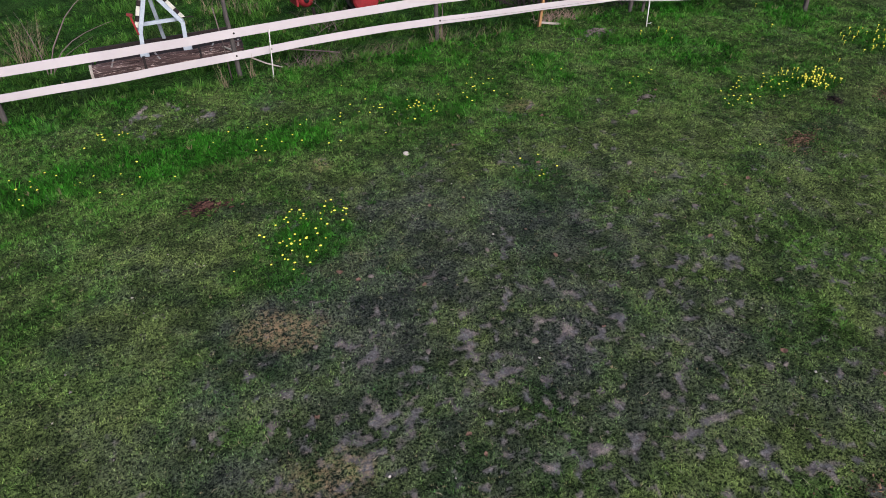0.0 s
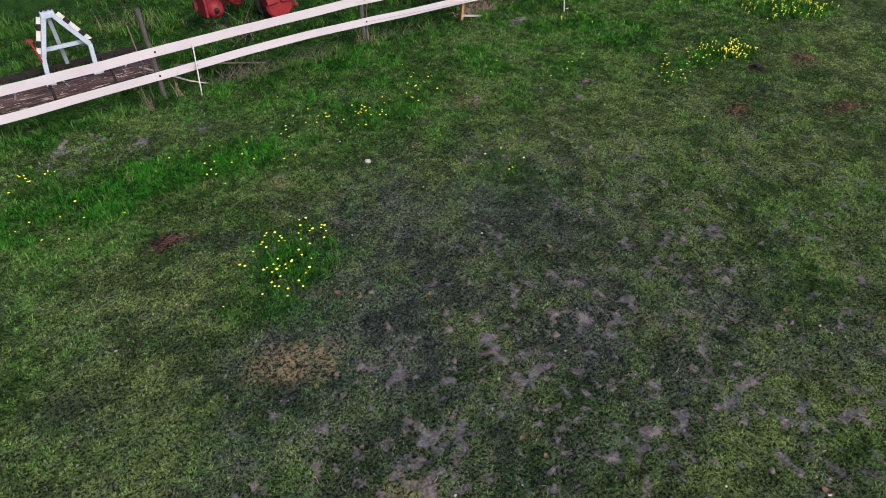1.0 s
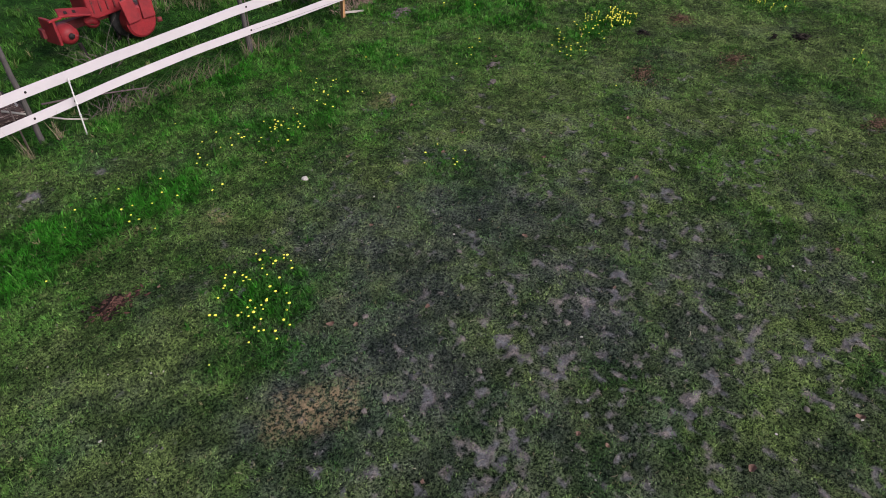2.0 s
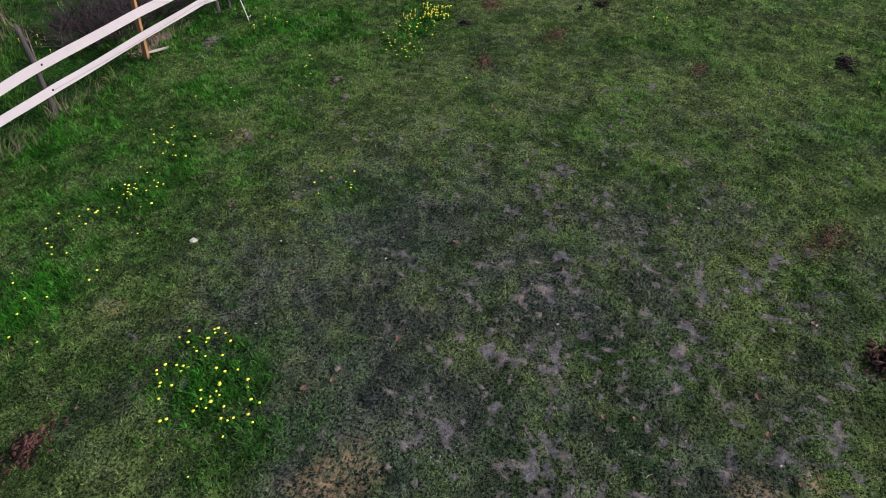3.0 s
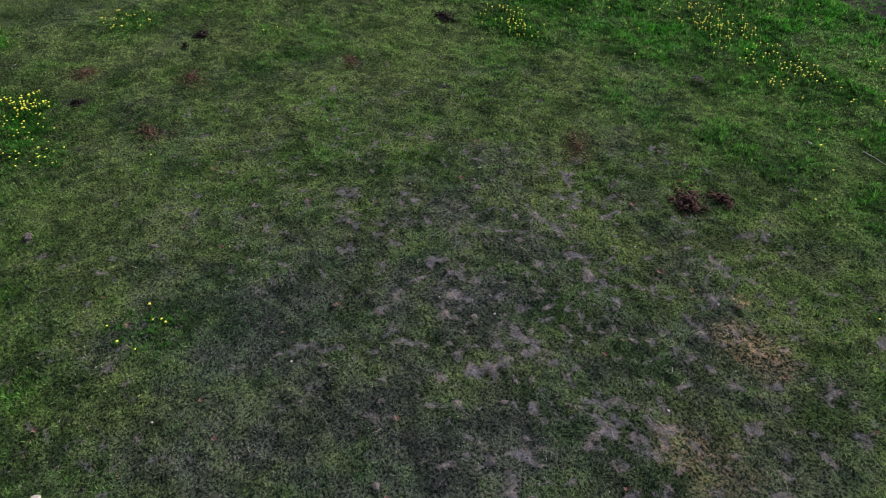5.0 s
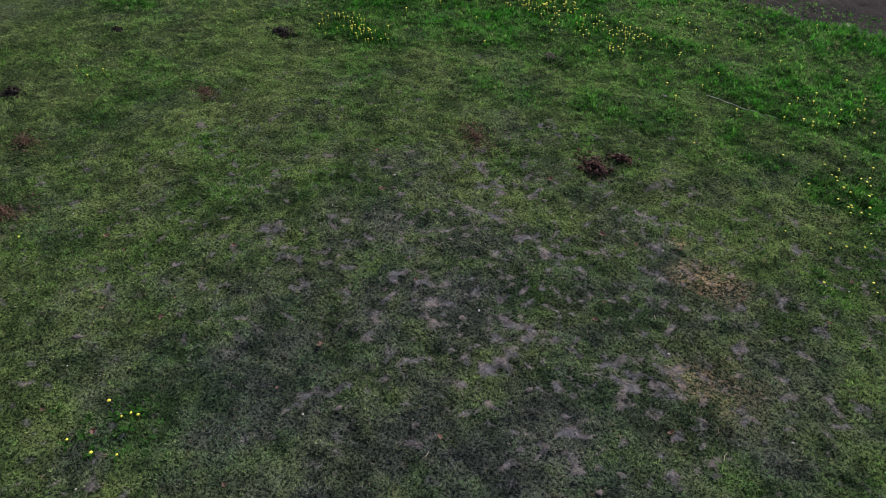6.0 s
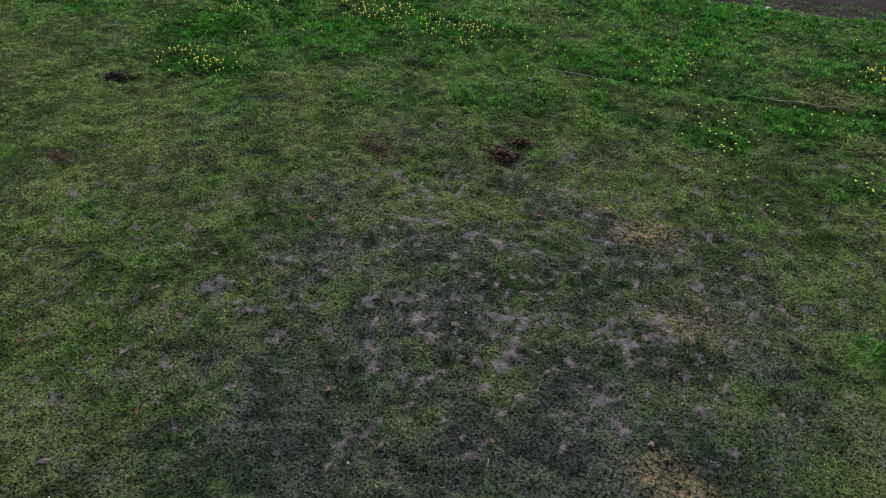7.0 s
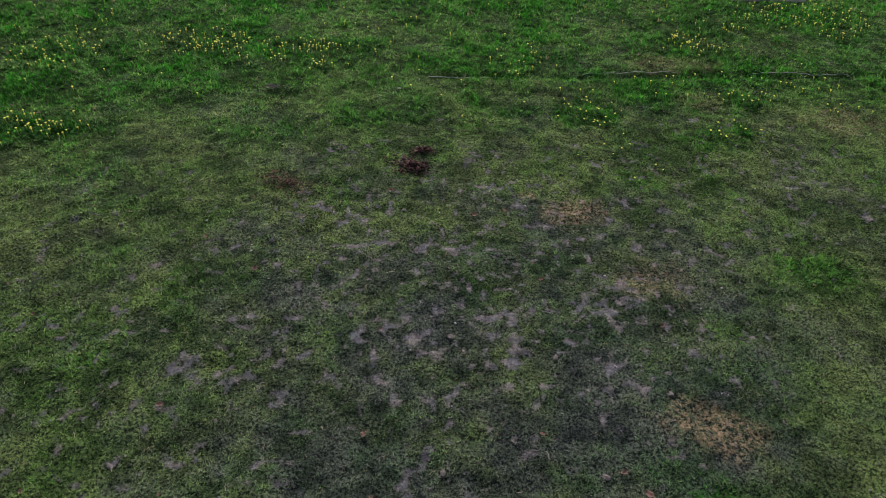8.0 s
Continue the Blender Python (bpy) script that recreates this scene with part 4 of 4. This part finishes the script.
def build_sapling():
    rng, bm = random.Random(5), bmesh.new()
    arching(bm, rng, (0, 0, -0.05), 2.0, 0.5, 0.35, 0.018, 7, 0.5, 6)
    arching(bm, rng, (0.03, 0, -0.05), 1.6, 0.35, 0.5, 0.013, 6, 0.55, 6)
    arching(bm, rng, (-0.02, 0.02, -0.05), 1.3, 1.6, 0.25, 0.012, 6, 0.3, 6)
    arching(bm, rng, (0, 0.02, -0.05), 1.1, 0.2, 0.8, 0.009, 6, 0.4, 6)
    ob = mesh_object("bare_shrub", bm, TWIG, True)
    ob.location = (-2.35, 13.6, ground_z(-2.35, 13.6))
    tagged(ob, "bare arching shrub stems behind the fence", "shrub")


build_sapling()


def stick(pts, r, mat, label, name="stick", category="stick"):
    bm = bmesh.new()
    a = Vector(pts[0])
    tube(bm, [Vector(p) - a for p in pts], [r * (1 - 0.4 * k / (len(pts) - 1)) for k in range(len(pts))], 7)
    ob = mesh_object(name, bm, mat, True)
    ob.location = a
    return tagged(ob, label, category)


stick([(0.62, 12.5, 0.42), (0.95, 12.2, 0.30), (1.25, 12.05, 0.16), (1.5, 11.95, 0.08)], 0.018, GREY_WOOD, "pale peeled branch leaning beside the fence post")
stick([(1.15, 12.5, 0.30), (1.7, 12.35, 0.24), (2.3, 12.2, 0.14), (2.6, 12.15, 0.08)], 0.016, TWIG, "grey cut branch lying behind the bands")
stick([(0.62, 12.05, -0.05), (0.60, 12.02, 0.7), (0.56, 12.0, 1.25)], 0.014, TWIG, "thin dead stem beside the fence post")
stick([(4.52, 11.95, -0.05), (4.55, 11.95, 0.6), (4.60, 11.93, 1.3)], 0.012, TWIG, "thin dead stem beside the fence post")


# ---- the cord that lies in the southern grass ----
def build_cord():
    bm = bmesh.new()
    pts = []
    for k in range(80):
        x = 2.25 - 0.1 * k
        y = -1.58 + 0.08 * math.sin(0.9 * x) + 0.02 * math.sin(4.1 * x) - 0.03 * max(0, -x - 2)
        pts.append((x, y, ground_z(x, y) + 0.002 + 0.034 * math.sin(2.1 * x + 3.9)))
    tube(bm, pts, 0.0045, 6)
    tagged(mesh_object("rope", bm, CORD, True), "pale thin rope lying half hidden in the grass", "rope")


build_cord()


# ---- dung ----
def dung(x, y, rx, ry, n, mat, label, seed, turn=0.0, size=0.026, spill=1.0):
    rng, bm = random.Random(seed), bmesh.new()
    if mat is DUNG_OLD:
        n, size, spill = int(2.6 * n), 0.5 * size, 1.25 * spill         # long trodden to crumbs
    for _ in range(int(n * 1.5)):
        a, q = rng.uniform(0, 6.28), abs(rng.gauss(0, 0.55))
        px, py = rx * q * math.cos(a) * spill, ry * q * math.sin(a) * spill
        s = size * rng.uniform(0.25, 0.95)
        lump(bm, (px, py, max(0.0, 0.07 * (1 - q)) * rng.random() / spill + 0.35 * s), s * rng.uniform(0.7, 2.4), s * rng.uniform(0.5, 1.0), s * 0.5, rng, rng.uniform(0, 360), 1, 0.35)
    ob = tagged(new("horse_dung"), label, "dung", "dung piles on the pasture")
    ob.matrix_world = pose(x, y, ground_z(x, y), 0, 0, turn)
    tagged(part("crumbs", bm, mat, ob), kind="stuff")
    return ob


dung(-0.33, 8.0, 0.24, 0.17, 187, DUNG, "crumbled dark brown horse dung pile on short grass", 1)
dung(2.62, 1.12, 0.26, 0.17, 221, DUNG, "crumbled reddish-brown horse dung pile on worn turf", 2, -30)
dung(2.43, 0.76, 0.22, 0.12, 85, DUNG, "scattered brown dung crumbs beside a larger pile", 3, 20)
dung(8.7, 0.92, 0.30, 0.18, 187, DUNG_FRESH, "fresh blackish horse dung pile", 4)
dung(8.06, 2.98, 0.32, 0.18, 170, DUNG_OLD, "weathered brown horse dung pile", 5)
dung(9.9, 6.7, 0.26, 0.24, 170, DUNG_OLD, "dry reddish-brown horse dung pile", 6)
dung(8.96, 6.95, 0.17, 0.12, 102, DUNG_FRESH, "small fresh black dung heap beside dandelions", 7)
dung(10.27, 4.75, 0.22, 0.15, 119, DUNG_FRESH, "fresh black dung heap on short grass", 8)
dung(10.0, 5.1, 0.10, 0.06, 23, DUNG_FRESH, "few fresh black dung lumps", 17)
dung(8.82, 5.29, 0.30, 0.20, 136, DUNG_OLD, "flattened weathered brown dung", 9)
dung(7.6, 6.2, 0.40, 0.22, 119, DUNG_OLD, "trampled dry dung scattered on turf", 10, 20, 0.028, 1.2)
dung(4.2, 1.5, 0.38, 0.18, 136, DUNG_OLD, "trampled dry brown dung scattered over turf", 11, -25, 0.028, 1.2)
dung(4.65, -1.1, 0.30, 0.14, 50, CLOD, "grey dried dung crumbs in short grass", 12, 0, 0.018)
dung(7.3, 11.1, 0.35, 0.14, 102, CLOD, "scuffed dark earth lumps near the fence", 13, 0, 0.03)
dung(11.0, 2.6, 0.25, 0.15, 102, DUNG_FRESH, "dark dung heap far across the pasture", 14)
dung(6.0, 7.9, 0.16, 0.08, 30, CLOD, "few grey earth lumps on turf", 15)
dung(6.5, 8.3, 0.2, 0.08, 30, CLOD, "few grey earth lumps on turf", 16)


# ---- stones, clods and dead leaves ----
def stone(x, y, r, mat, label, seed, name="stone", flat=0.55):
    rng, bm = random.Random(seed), bmesh.new()
    if name == "stone":
        lump(bm, (0, 0, r * flat * 0.4), r * rng.uniform(1.0, 1.4), r * rng.uniform(0.75, 1.0), r * flat, rng, rng.uniform(0, 360), 2, 0.13)
    else:
        # a broken clod: one body with knobs grown out of it
        m = pose(0, 0, 0, 0, 0, rng.uniform(0, 360)) @ Matrix.Diagonal((r * rng.uniform(1.0, 1.4), r * rng.uniform(0.6, 0.9), r * flat, 1))
        knobs = [(Vector((rng.uniform(-1, 1), rng.uniform(-1, 1), rng.uniform(0, 1))).normalized(), rng.uniform(-0.35, 0.45)) for _ in range(9)]
        points, faces = ICO[2]
        made = [bm.verts.new(m @ (p * (0.85 + sum(h * max(0.0, p.normalized().dot(d)) ** 4 for d, h in knobs) + rng.uniform(-0.16, 0.16)) + Vector((0, 0, 0.25)))) for p in points]
        for f in faces:
            bm.faces.new([made[k] for k in f])
    ob = mesh_object(name, bm, mat)
    ob.location = (x, y, ground_z(x, y))
    return tagged(ob, label, name, group=name + "s on the turf")


for k, (x, y, r) in enumerate(((2.46, 8.2, 0.045), (2.72, -1.1, 0.03), (0.2, -5.3, 0.06), (-0.9, -5.25, 0.05), (1.35, -5.2, 0.045))):
    stone(x, y, r, STONE, "pale grey field stone lying on the turf", 100 + k)
for k, (x, y, r) in enumerate(((2.55, 5.72, 0.055), (2.75, 2.07, 0.050), (4.31, 3.0, 0.040), (6.05, 2.25, 0.045), (2.35, 4.2, 0.06), (5.26, 5.5, 0.035), (5.13, 6.7, 0.05), (0.38, 5.0, 0.045), (1.2, 5.82, 0.045), (6.7, 5.5, 0.04), (3.35, 3.85, 0.04), (1.36, 4.5, 0.045), (5.99, 7.92, 0.045), (3.6, 0.65, 0.05))):
    stone(x, y, r * 0.78, CLOD, "small crumbly brown earth clod on worn turf", 140 + k, "clod", 0.42)


def dead_leaf(x, y, size, seed):
    rng, bm = random.Random(seed), bmesh.new()
    rows = []
    for k in range(5):
        f = k / 4
        w = size * 0.42 * math.sin(math.pi * min(0.96, f * 0.9 + 0.08))
        w *= rng.uniform(0.7, 1.25)
        curl = 0.9 * size * (f - 0.5) ** 2 + rng.uniform(0, 0.012)
        rows.append([bm.verts.new((size * (f - 0.5), s * w, curl + rng.uniform(0.1, 0.9) * abs(s) * w)) for s in (-1, 0, 1)])
    for ra, rb in zip(rows, rows[1:]):
        for j in (0, 1):
            bm.faces.new((ra[j], ra[j + 1], rb[j + 1], rb[j]))
    bmesh.ops.solidify(bm, geom=bm.faces[:], thickness=0.002)
    ob = mesh_object("dead_leaf", bm, DEAD_LEAF)
    ob.matrix_world = pose(x, y, ground_z(x, y) + 0.015, rng.uniform(-12, 12), rng.uniform(-12, 12), rng.uniform(0, 360))
    tagged(ob, "curled pinkish-brown dead leaf lying on worn turf", "leaf", group="dead leaves on the turf")


for k, (x, y, s) in enumerate(((0.90, 6.0, 0.085), (4.40, 3.12, 0.08), (1.05, 5.8, 0.06), (2.9, 1.7, 0.08), (3.2, 5.3, 0.08), (5.0, 4.9, 0.07), (1.9, 2.2, 0.08), (4.72, 8.42, 0.09))):
    dead_leaf(x, y, s, 200 + k)


def build_crumbs():
    """Small crumbs of earth and grit all over the worn turf."""
    rng = np.random.default_rng(8)
    n = 60000
    x, y = rng.uniform(-6, 11, n), rng.uniform(-5, 11, n)
    ok = rng.random(n) < 0.06 + 0.9 * soil_at(x, y)
    x, y = x[ok], y[ok]
    n = len(x)
    z, r = height_at(x, y), rng.uniform(0.004, 0.016, n) * rng.uniform(0.5, 1.3, n)
    shape = np.array([(1, 0, 0), (-0.3, 0.9, 0), (-0.5, -0.8, 0), (0.1, 0.1, 0.8)])
    turn = rng.uniform(0, 6.28, n)
    c, s = np.cos(turn)[:, None], np.sin(turn)[:, None]
    jit = rng.uniform(0.7, 1.3, (n, 4))
    vx = (shape[:, 0] * c - shape[:, 1] * s) * r[:, None] * jit + x[:, None]
    vy = (shape[:, 0] * s + shape[:, 1] * c) * r[:, None] * jit + y[:, None]
    vz = shape[:, 2] * r[:, None] * jit + z[:, None] + 0.001
    verts = np.stack((vx, vy, vz), 2).reshape(-1, 3)
    tris = np.array([0, 1, 3, 1, 2, 3, 2, 0, 3])
    ob = raw_mesh("earth_crumbs", verts, (np.arange(n)[:, None] * 4 + tris[None]).ravel(), 3, CRUMB)
    tagged(ob, "small crumbs of earth scattered over worn turf", "soil", kind="stuff")


build_crumbs()


def build_litter():
    """Bits of straw lying on the turf, each a thin bent stalk."""
    rng = np.random.default_rng(14)
    n = 2600
    x, y = rng.uniform(-4, 9.5, n), rng.uniform(-2.5, 10.5, n)
    ok = rng.random(n) < 0.25 + 0.6 * worn_at(x, y)
    x, y = x[ok], y[ok]
    n = len(x)
    size, turn, thick = rng.uniform(0.02, 0.075, n) * rng.uniform(0.5, 1.4, n), rng.uniform(0, 6.28, n), rng.uniform(0.0012, 0.0026, n)
    z = height_at(x, y) + rng.uniform(0.008, 0.022, n)
    dx, dy = np.cos(turn), np.sin(turn)
    rows = []
    for f, side, up in ((-0.5, -1, 0.0), (-0.5, 1, 0.0), (0.0, 1, 0.004), (0.0, -1, 0.004), (0.5, -0.6, 0.001), (0.5, 0.6, 0.001)):
        bow = 0.12 * size * (f == 0.0)
        rows.append(np.stack((x + dx * size * f - dy * (thick * side + bow), y + dy * size * f + dx * (thick * side + bow), z + up), 1))
    verts = np.stack(rows, 1).reshape(-1, 3)
    quads = np.array([0, 1, 2, 3, 3, 2, 5, 4])
    ob = raw_mesh("straw_bits", verts, (np.arange(n)[:, None] * 6 + quads[None]).ravel(), 4, PALE_STRAW)
    tagged(ob, "short pale bits of straw scattered on the turf", "straw", kind="stuff")


build_litter()
litter = random.Random(31)
for k in range(34):
    x, y = litter.uniform(-1.5, 7.0), litter.uniform(0.5, 8.5)
    dead_leaf(x, y, litter.uniform(0.035, 0.065), 300 + k)
for k in range(26):
    x, y = litter.uniform(-2.5, 7.5), litter.uniform(-0.5, 8.5)
    stone(x, y, litter.uniform(0.008, 0.015), STONE, "tiny pale pebble lying in short turf", 400 + k)


# ---- dandelions ----
def petal_head(bm, at, r, tilt, rng):
    n, c = 11, Vector(at)
    mid = bm.verts.new(c + Vector((0, 0, r * 0.45)))
    ring, rim = [], []
    for k in range(n):
        a = 2 * math.pi * k / n
        d = Vector((math.cos(a), math.sin(a), 0))
        ring.append(bm.verts.new(c + d * r * 0.55 + Vector((0, 0, r * 0.36))))
        rim.append(bm.verts.new(c + d * r * (1.0 if k % 2 else 0.82) + Vector((0, 0, r * (0.02 + tilt * d.x)))))
    low = bm.verts.new(c - Vector((0, 0, r * 0.25)))
    for k in range(n):
        j = (k + 1) % n
        bm.faces.new((mid, ring[k], ring[j]))
        bm.faces.new((ring[k], rim[k], rim[j], ring[j]))
        bm.faces.new((low, rim[j], rim[k]))


def dandelion_kind(seed, tall, r):
    rng = random.Random(seed)
    plant = tagged(new("dandelion"), "yellow dandelion in flower in the grass", "dandelion", "dandelions in the pasture")
    bend = Vector((rng.uniform(-0.03, 0.03), rng.uniform(-0.03, 0.03), 0))
    bm = bmesh.new()
    tube(bm, [(0, 0, -0.01), bend * 0.4 + Vector((0, 0, tall * 0.5)), bend + Vector((0, 0, tall))], [0.003, 0.0025, 0.0025], 5)
    part("stem", bm, STEM, plant)
    bm = bmesh.new()
    petal_head(bm, bend + Vector((0, 0, tall + r * 0.2)), r, rng.uniform(-0.2, 0.2), rng)
    part("flower_head", bm, PETAL, plant, "round yellow flower head")
    return plant


CLUMPS = [(0.88, 7.12, 0.32, 0.34, -28, 26), (0.55, 6.8, 0.36, 0.30, -28, 18), (0.38, 6.3, 0.2, 0.18, 0, 6), (-2.4, 9.4, 0.35, 0.4, 0, 8), (-1.35, 9.25, 0.45, 0.3, 0, 6),
          (0.55, 9.6, 0.5, 0.35, 0, 9), (1.9, 9.85, 0.6, 0.4, 0, 10), (3.1, 9.65, 0.55, 0.26, 0, 20), (3.3, 9.4, 0.4, 0.3, 0, 8), (4.4, 9.65, 0.45, 0.4, 0, 12),
          (-1.37, 10.6, 0.19, 0.16, 0, 12), (3.9, 7.05, 0.43, 0.25, -70, 7), (7.68, 7.6, 0.38, 0.36, 0, 12), (8.2, 7.75, 0.5, 0.35, -20, 16)]
CLUMPS_EAST = [(9.05, 7.72, 0.6, 0.30, -14, 75), (11.65, 8.3, 0.75, 0.5, -30, 70), (11.5, 5.7, 0.5, 0.38, 0, 25), (7.78, 0.08, 0.62, 0.34, 0, 50), (6.7, 9.0, 0.5, 0.3, 0, 6), (6.7, 14.2, 0.45, 0.6, 0, 12)]
CLUMPS_SOUTH = [(-0.05, -0.42, 0.5, 0.45, 10, 26), (-0.27, 0.96, 0.48, 0.5, 0, 8), (-2.73, -0.65, 0.36, 0.22, 0, 14), (-2.16, 0.3, 0.34, 0.24, 0, 10), (-1.35, -1.23, 0.47, 0.4, 0, 9),
                (-4.04, -1.23, 0.4, 0.4, 0, 10), (-4.2, -0.28, 0.55, 0.3, 0, 7), (0.6, -1.95, 0.55, 0.35, 20, 16), (4.0, -2.55, 0.3, 0.2, 15, 26), (4.02, -1.92, 0.26, 0.18, 0, 11)]
CLUMPS_FAR = [(4.8, -2.42, 0.5, 0.4, 10, 32), (5.95, -2.7, 0.6, 0.45, 5, 66), (6.5, -2.75, 0.4, 0.5, 0, 18), (7.9, -3.3, 0.9, 0.6, 0, 14), (8.37, -2.35, 0.62, 0.5, 0, 48), (3.24, -3.2, 0.6, 0.7, 0, 8),
              (-2.56, -2.75, 0.42, 0.42, 0, 45), (-3.46, -3.4, 0.45, 0.4, 0, 14), (-4.85, -4.2, 0.72, 0.55, 0, 55), (-6.0, -4.1, 0.6, 0.6, 0, 50), (-5.8, -3.2, 0.45, 0.22, 0, 14)]


def build_dandelions():
    rng = random.Random(77)
    spots = []
    for cx, cy, rx, ry, turn, n in CLUMPS + CLUMPS_EAST + CLUMPS_SOUTH + CLUMPS_FAR:
        c, q = math.cos(radians(turn)), math.sin(radians(turn))
        for _ in range(n):
            a, r = rng.uniform(0, 6.28), 1.3 * rng.random() ** 0.6
            u, v = rx * r * math.cos(a), ry * r * math.sin(a)
            spots.append((cx + c * u - q * v, cy + q * u + c * v))
    many = np.random.default_rng(5)
    x, y = many.uniform(-6, 11, 3000), many.uniform(-4.8, 11, 3000)
    ok = (lush_at(x, y) > many.uniform(0.3, 1.0, 3000)) & (track_at(x, y) < 0.1)
    spots += [(float(a), float(b)) for a, b in zip(x[ok], y[ok])][:150]
    heights = dict(zip(spots, height_at(np.array([p[0] for p in spots]), np.array([p[1] for p in spots])).tolist()))
    near = sorted(spots, key=lambda p: (p[0] - 1.5) ** 2 + (p[1] - 6.5) ** 2)
    kinds = [dandelion_kind(s, tall, r) for s, tall, r in ((1, 0.045, 0.0165), (2, 0.06, 0.0150), (3, 0.035, 0.0180), (4, 0.07, 0.0155))]
    for k, (x, y) in enumerate(near[:280]):
        m = pose(x, y, heights[(x, y)], 0, 0, rng.uniform(0, 360)) @ Matrix.Diagonal([rng.uniform(0.8, 1.15)] * 3 + [1])
        if k < 4:
            kinds[k].matrix_basis = m
        else:
            copy_thing(kinds[k % 4], m)
    bm = bmesh.new()
    for x, y in near[280:]:
        tall, r = rng.uniform(0.05, 0.09), rng.uniform(0.014, 0.019)
        z = heights[(x, y)]
        tube(bm, [(x, y, z - 0.01), (x + 0.01, y, z + tall)], 0.003, 3, cap=False)
        petal_head(bm, (x + 0.01, y, z + tall + r * 0.2), r, rng.uniform(-0.2, 0.2), rng)
    tagged(mesh_object("far_dandelions", bm, PETAL), "yellow dandelions flowering across the far pasture", "dandelion", kind="stuff")
    # leaf rosettes, round the flowers and between them
    leafy = list(spots)
    for cx, cy, rx, ry, turn, n in CLUMPS + CLUMPS_EAST + CLUMPS_SOUTH + CLUMPS_FAR:
        for _ in range(int(1.2 * n)):
            leafy.append((cx + 1.3 * rx * rng.gauss(0, 0.6), cy + 1.3 * ry * rng.gauss(0, 0.6)))
    heights.update(zip(leafy, height_at(np.array([p[0] for p in leafy]), np.array([p[1] for p in leafy])).tolist()))
    verts, faces = [], []
    for x, y in leafy:
        for _ in range(rng.randint(6, 10)):
            a, size = rng.uniform(0, 6.28), rng.uniform(0.04, 0.095)
            z, dx, dy = heights[(x, y)], math.cos(a), math.sin(a)
            base = len(verts)
            for f, w, h in ((0.05, 0.07, 0.005), (0.35, 0.15, 0.34), (0.5, 0.07, 0.44), (0.75, 0.20, 0.46)):
                c = (x + dx * size * f, y + dy * size * f, z + h * size)
                verts += [(c[0] - dy * w * size / 2, c[1] + dx * w * size / 2, c[2] + 0.006), (c[0] + dy * w * size / 2, c[1] - dx * w * size / 2, c[2] + 0.006)]
            verts.append((x + dx * size, y + dy * size, z + 0.22 * size))
            for k in (0, 2, 4):
                faces += [(base + k, base + k + 1, base + k + 3), (base + k, base + k + 3, base + k + 2)]
            faces.append((base + 6, base + 7, base + 8))
    ob = raw_mesh("dandelion_leaves", np.array(verts), np.array(faces).ravel(), 3, LEAF)
    tagged(ob, "dark green dandelion leaf rosettes in the grass", "leaves", kind="stuff")


build_dandelions()
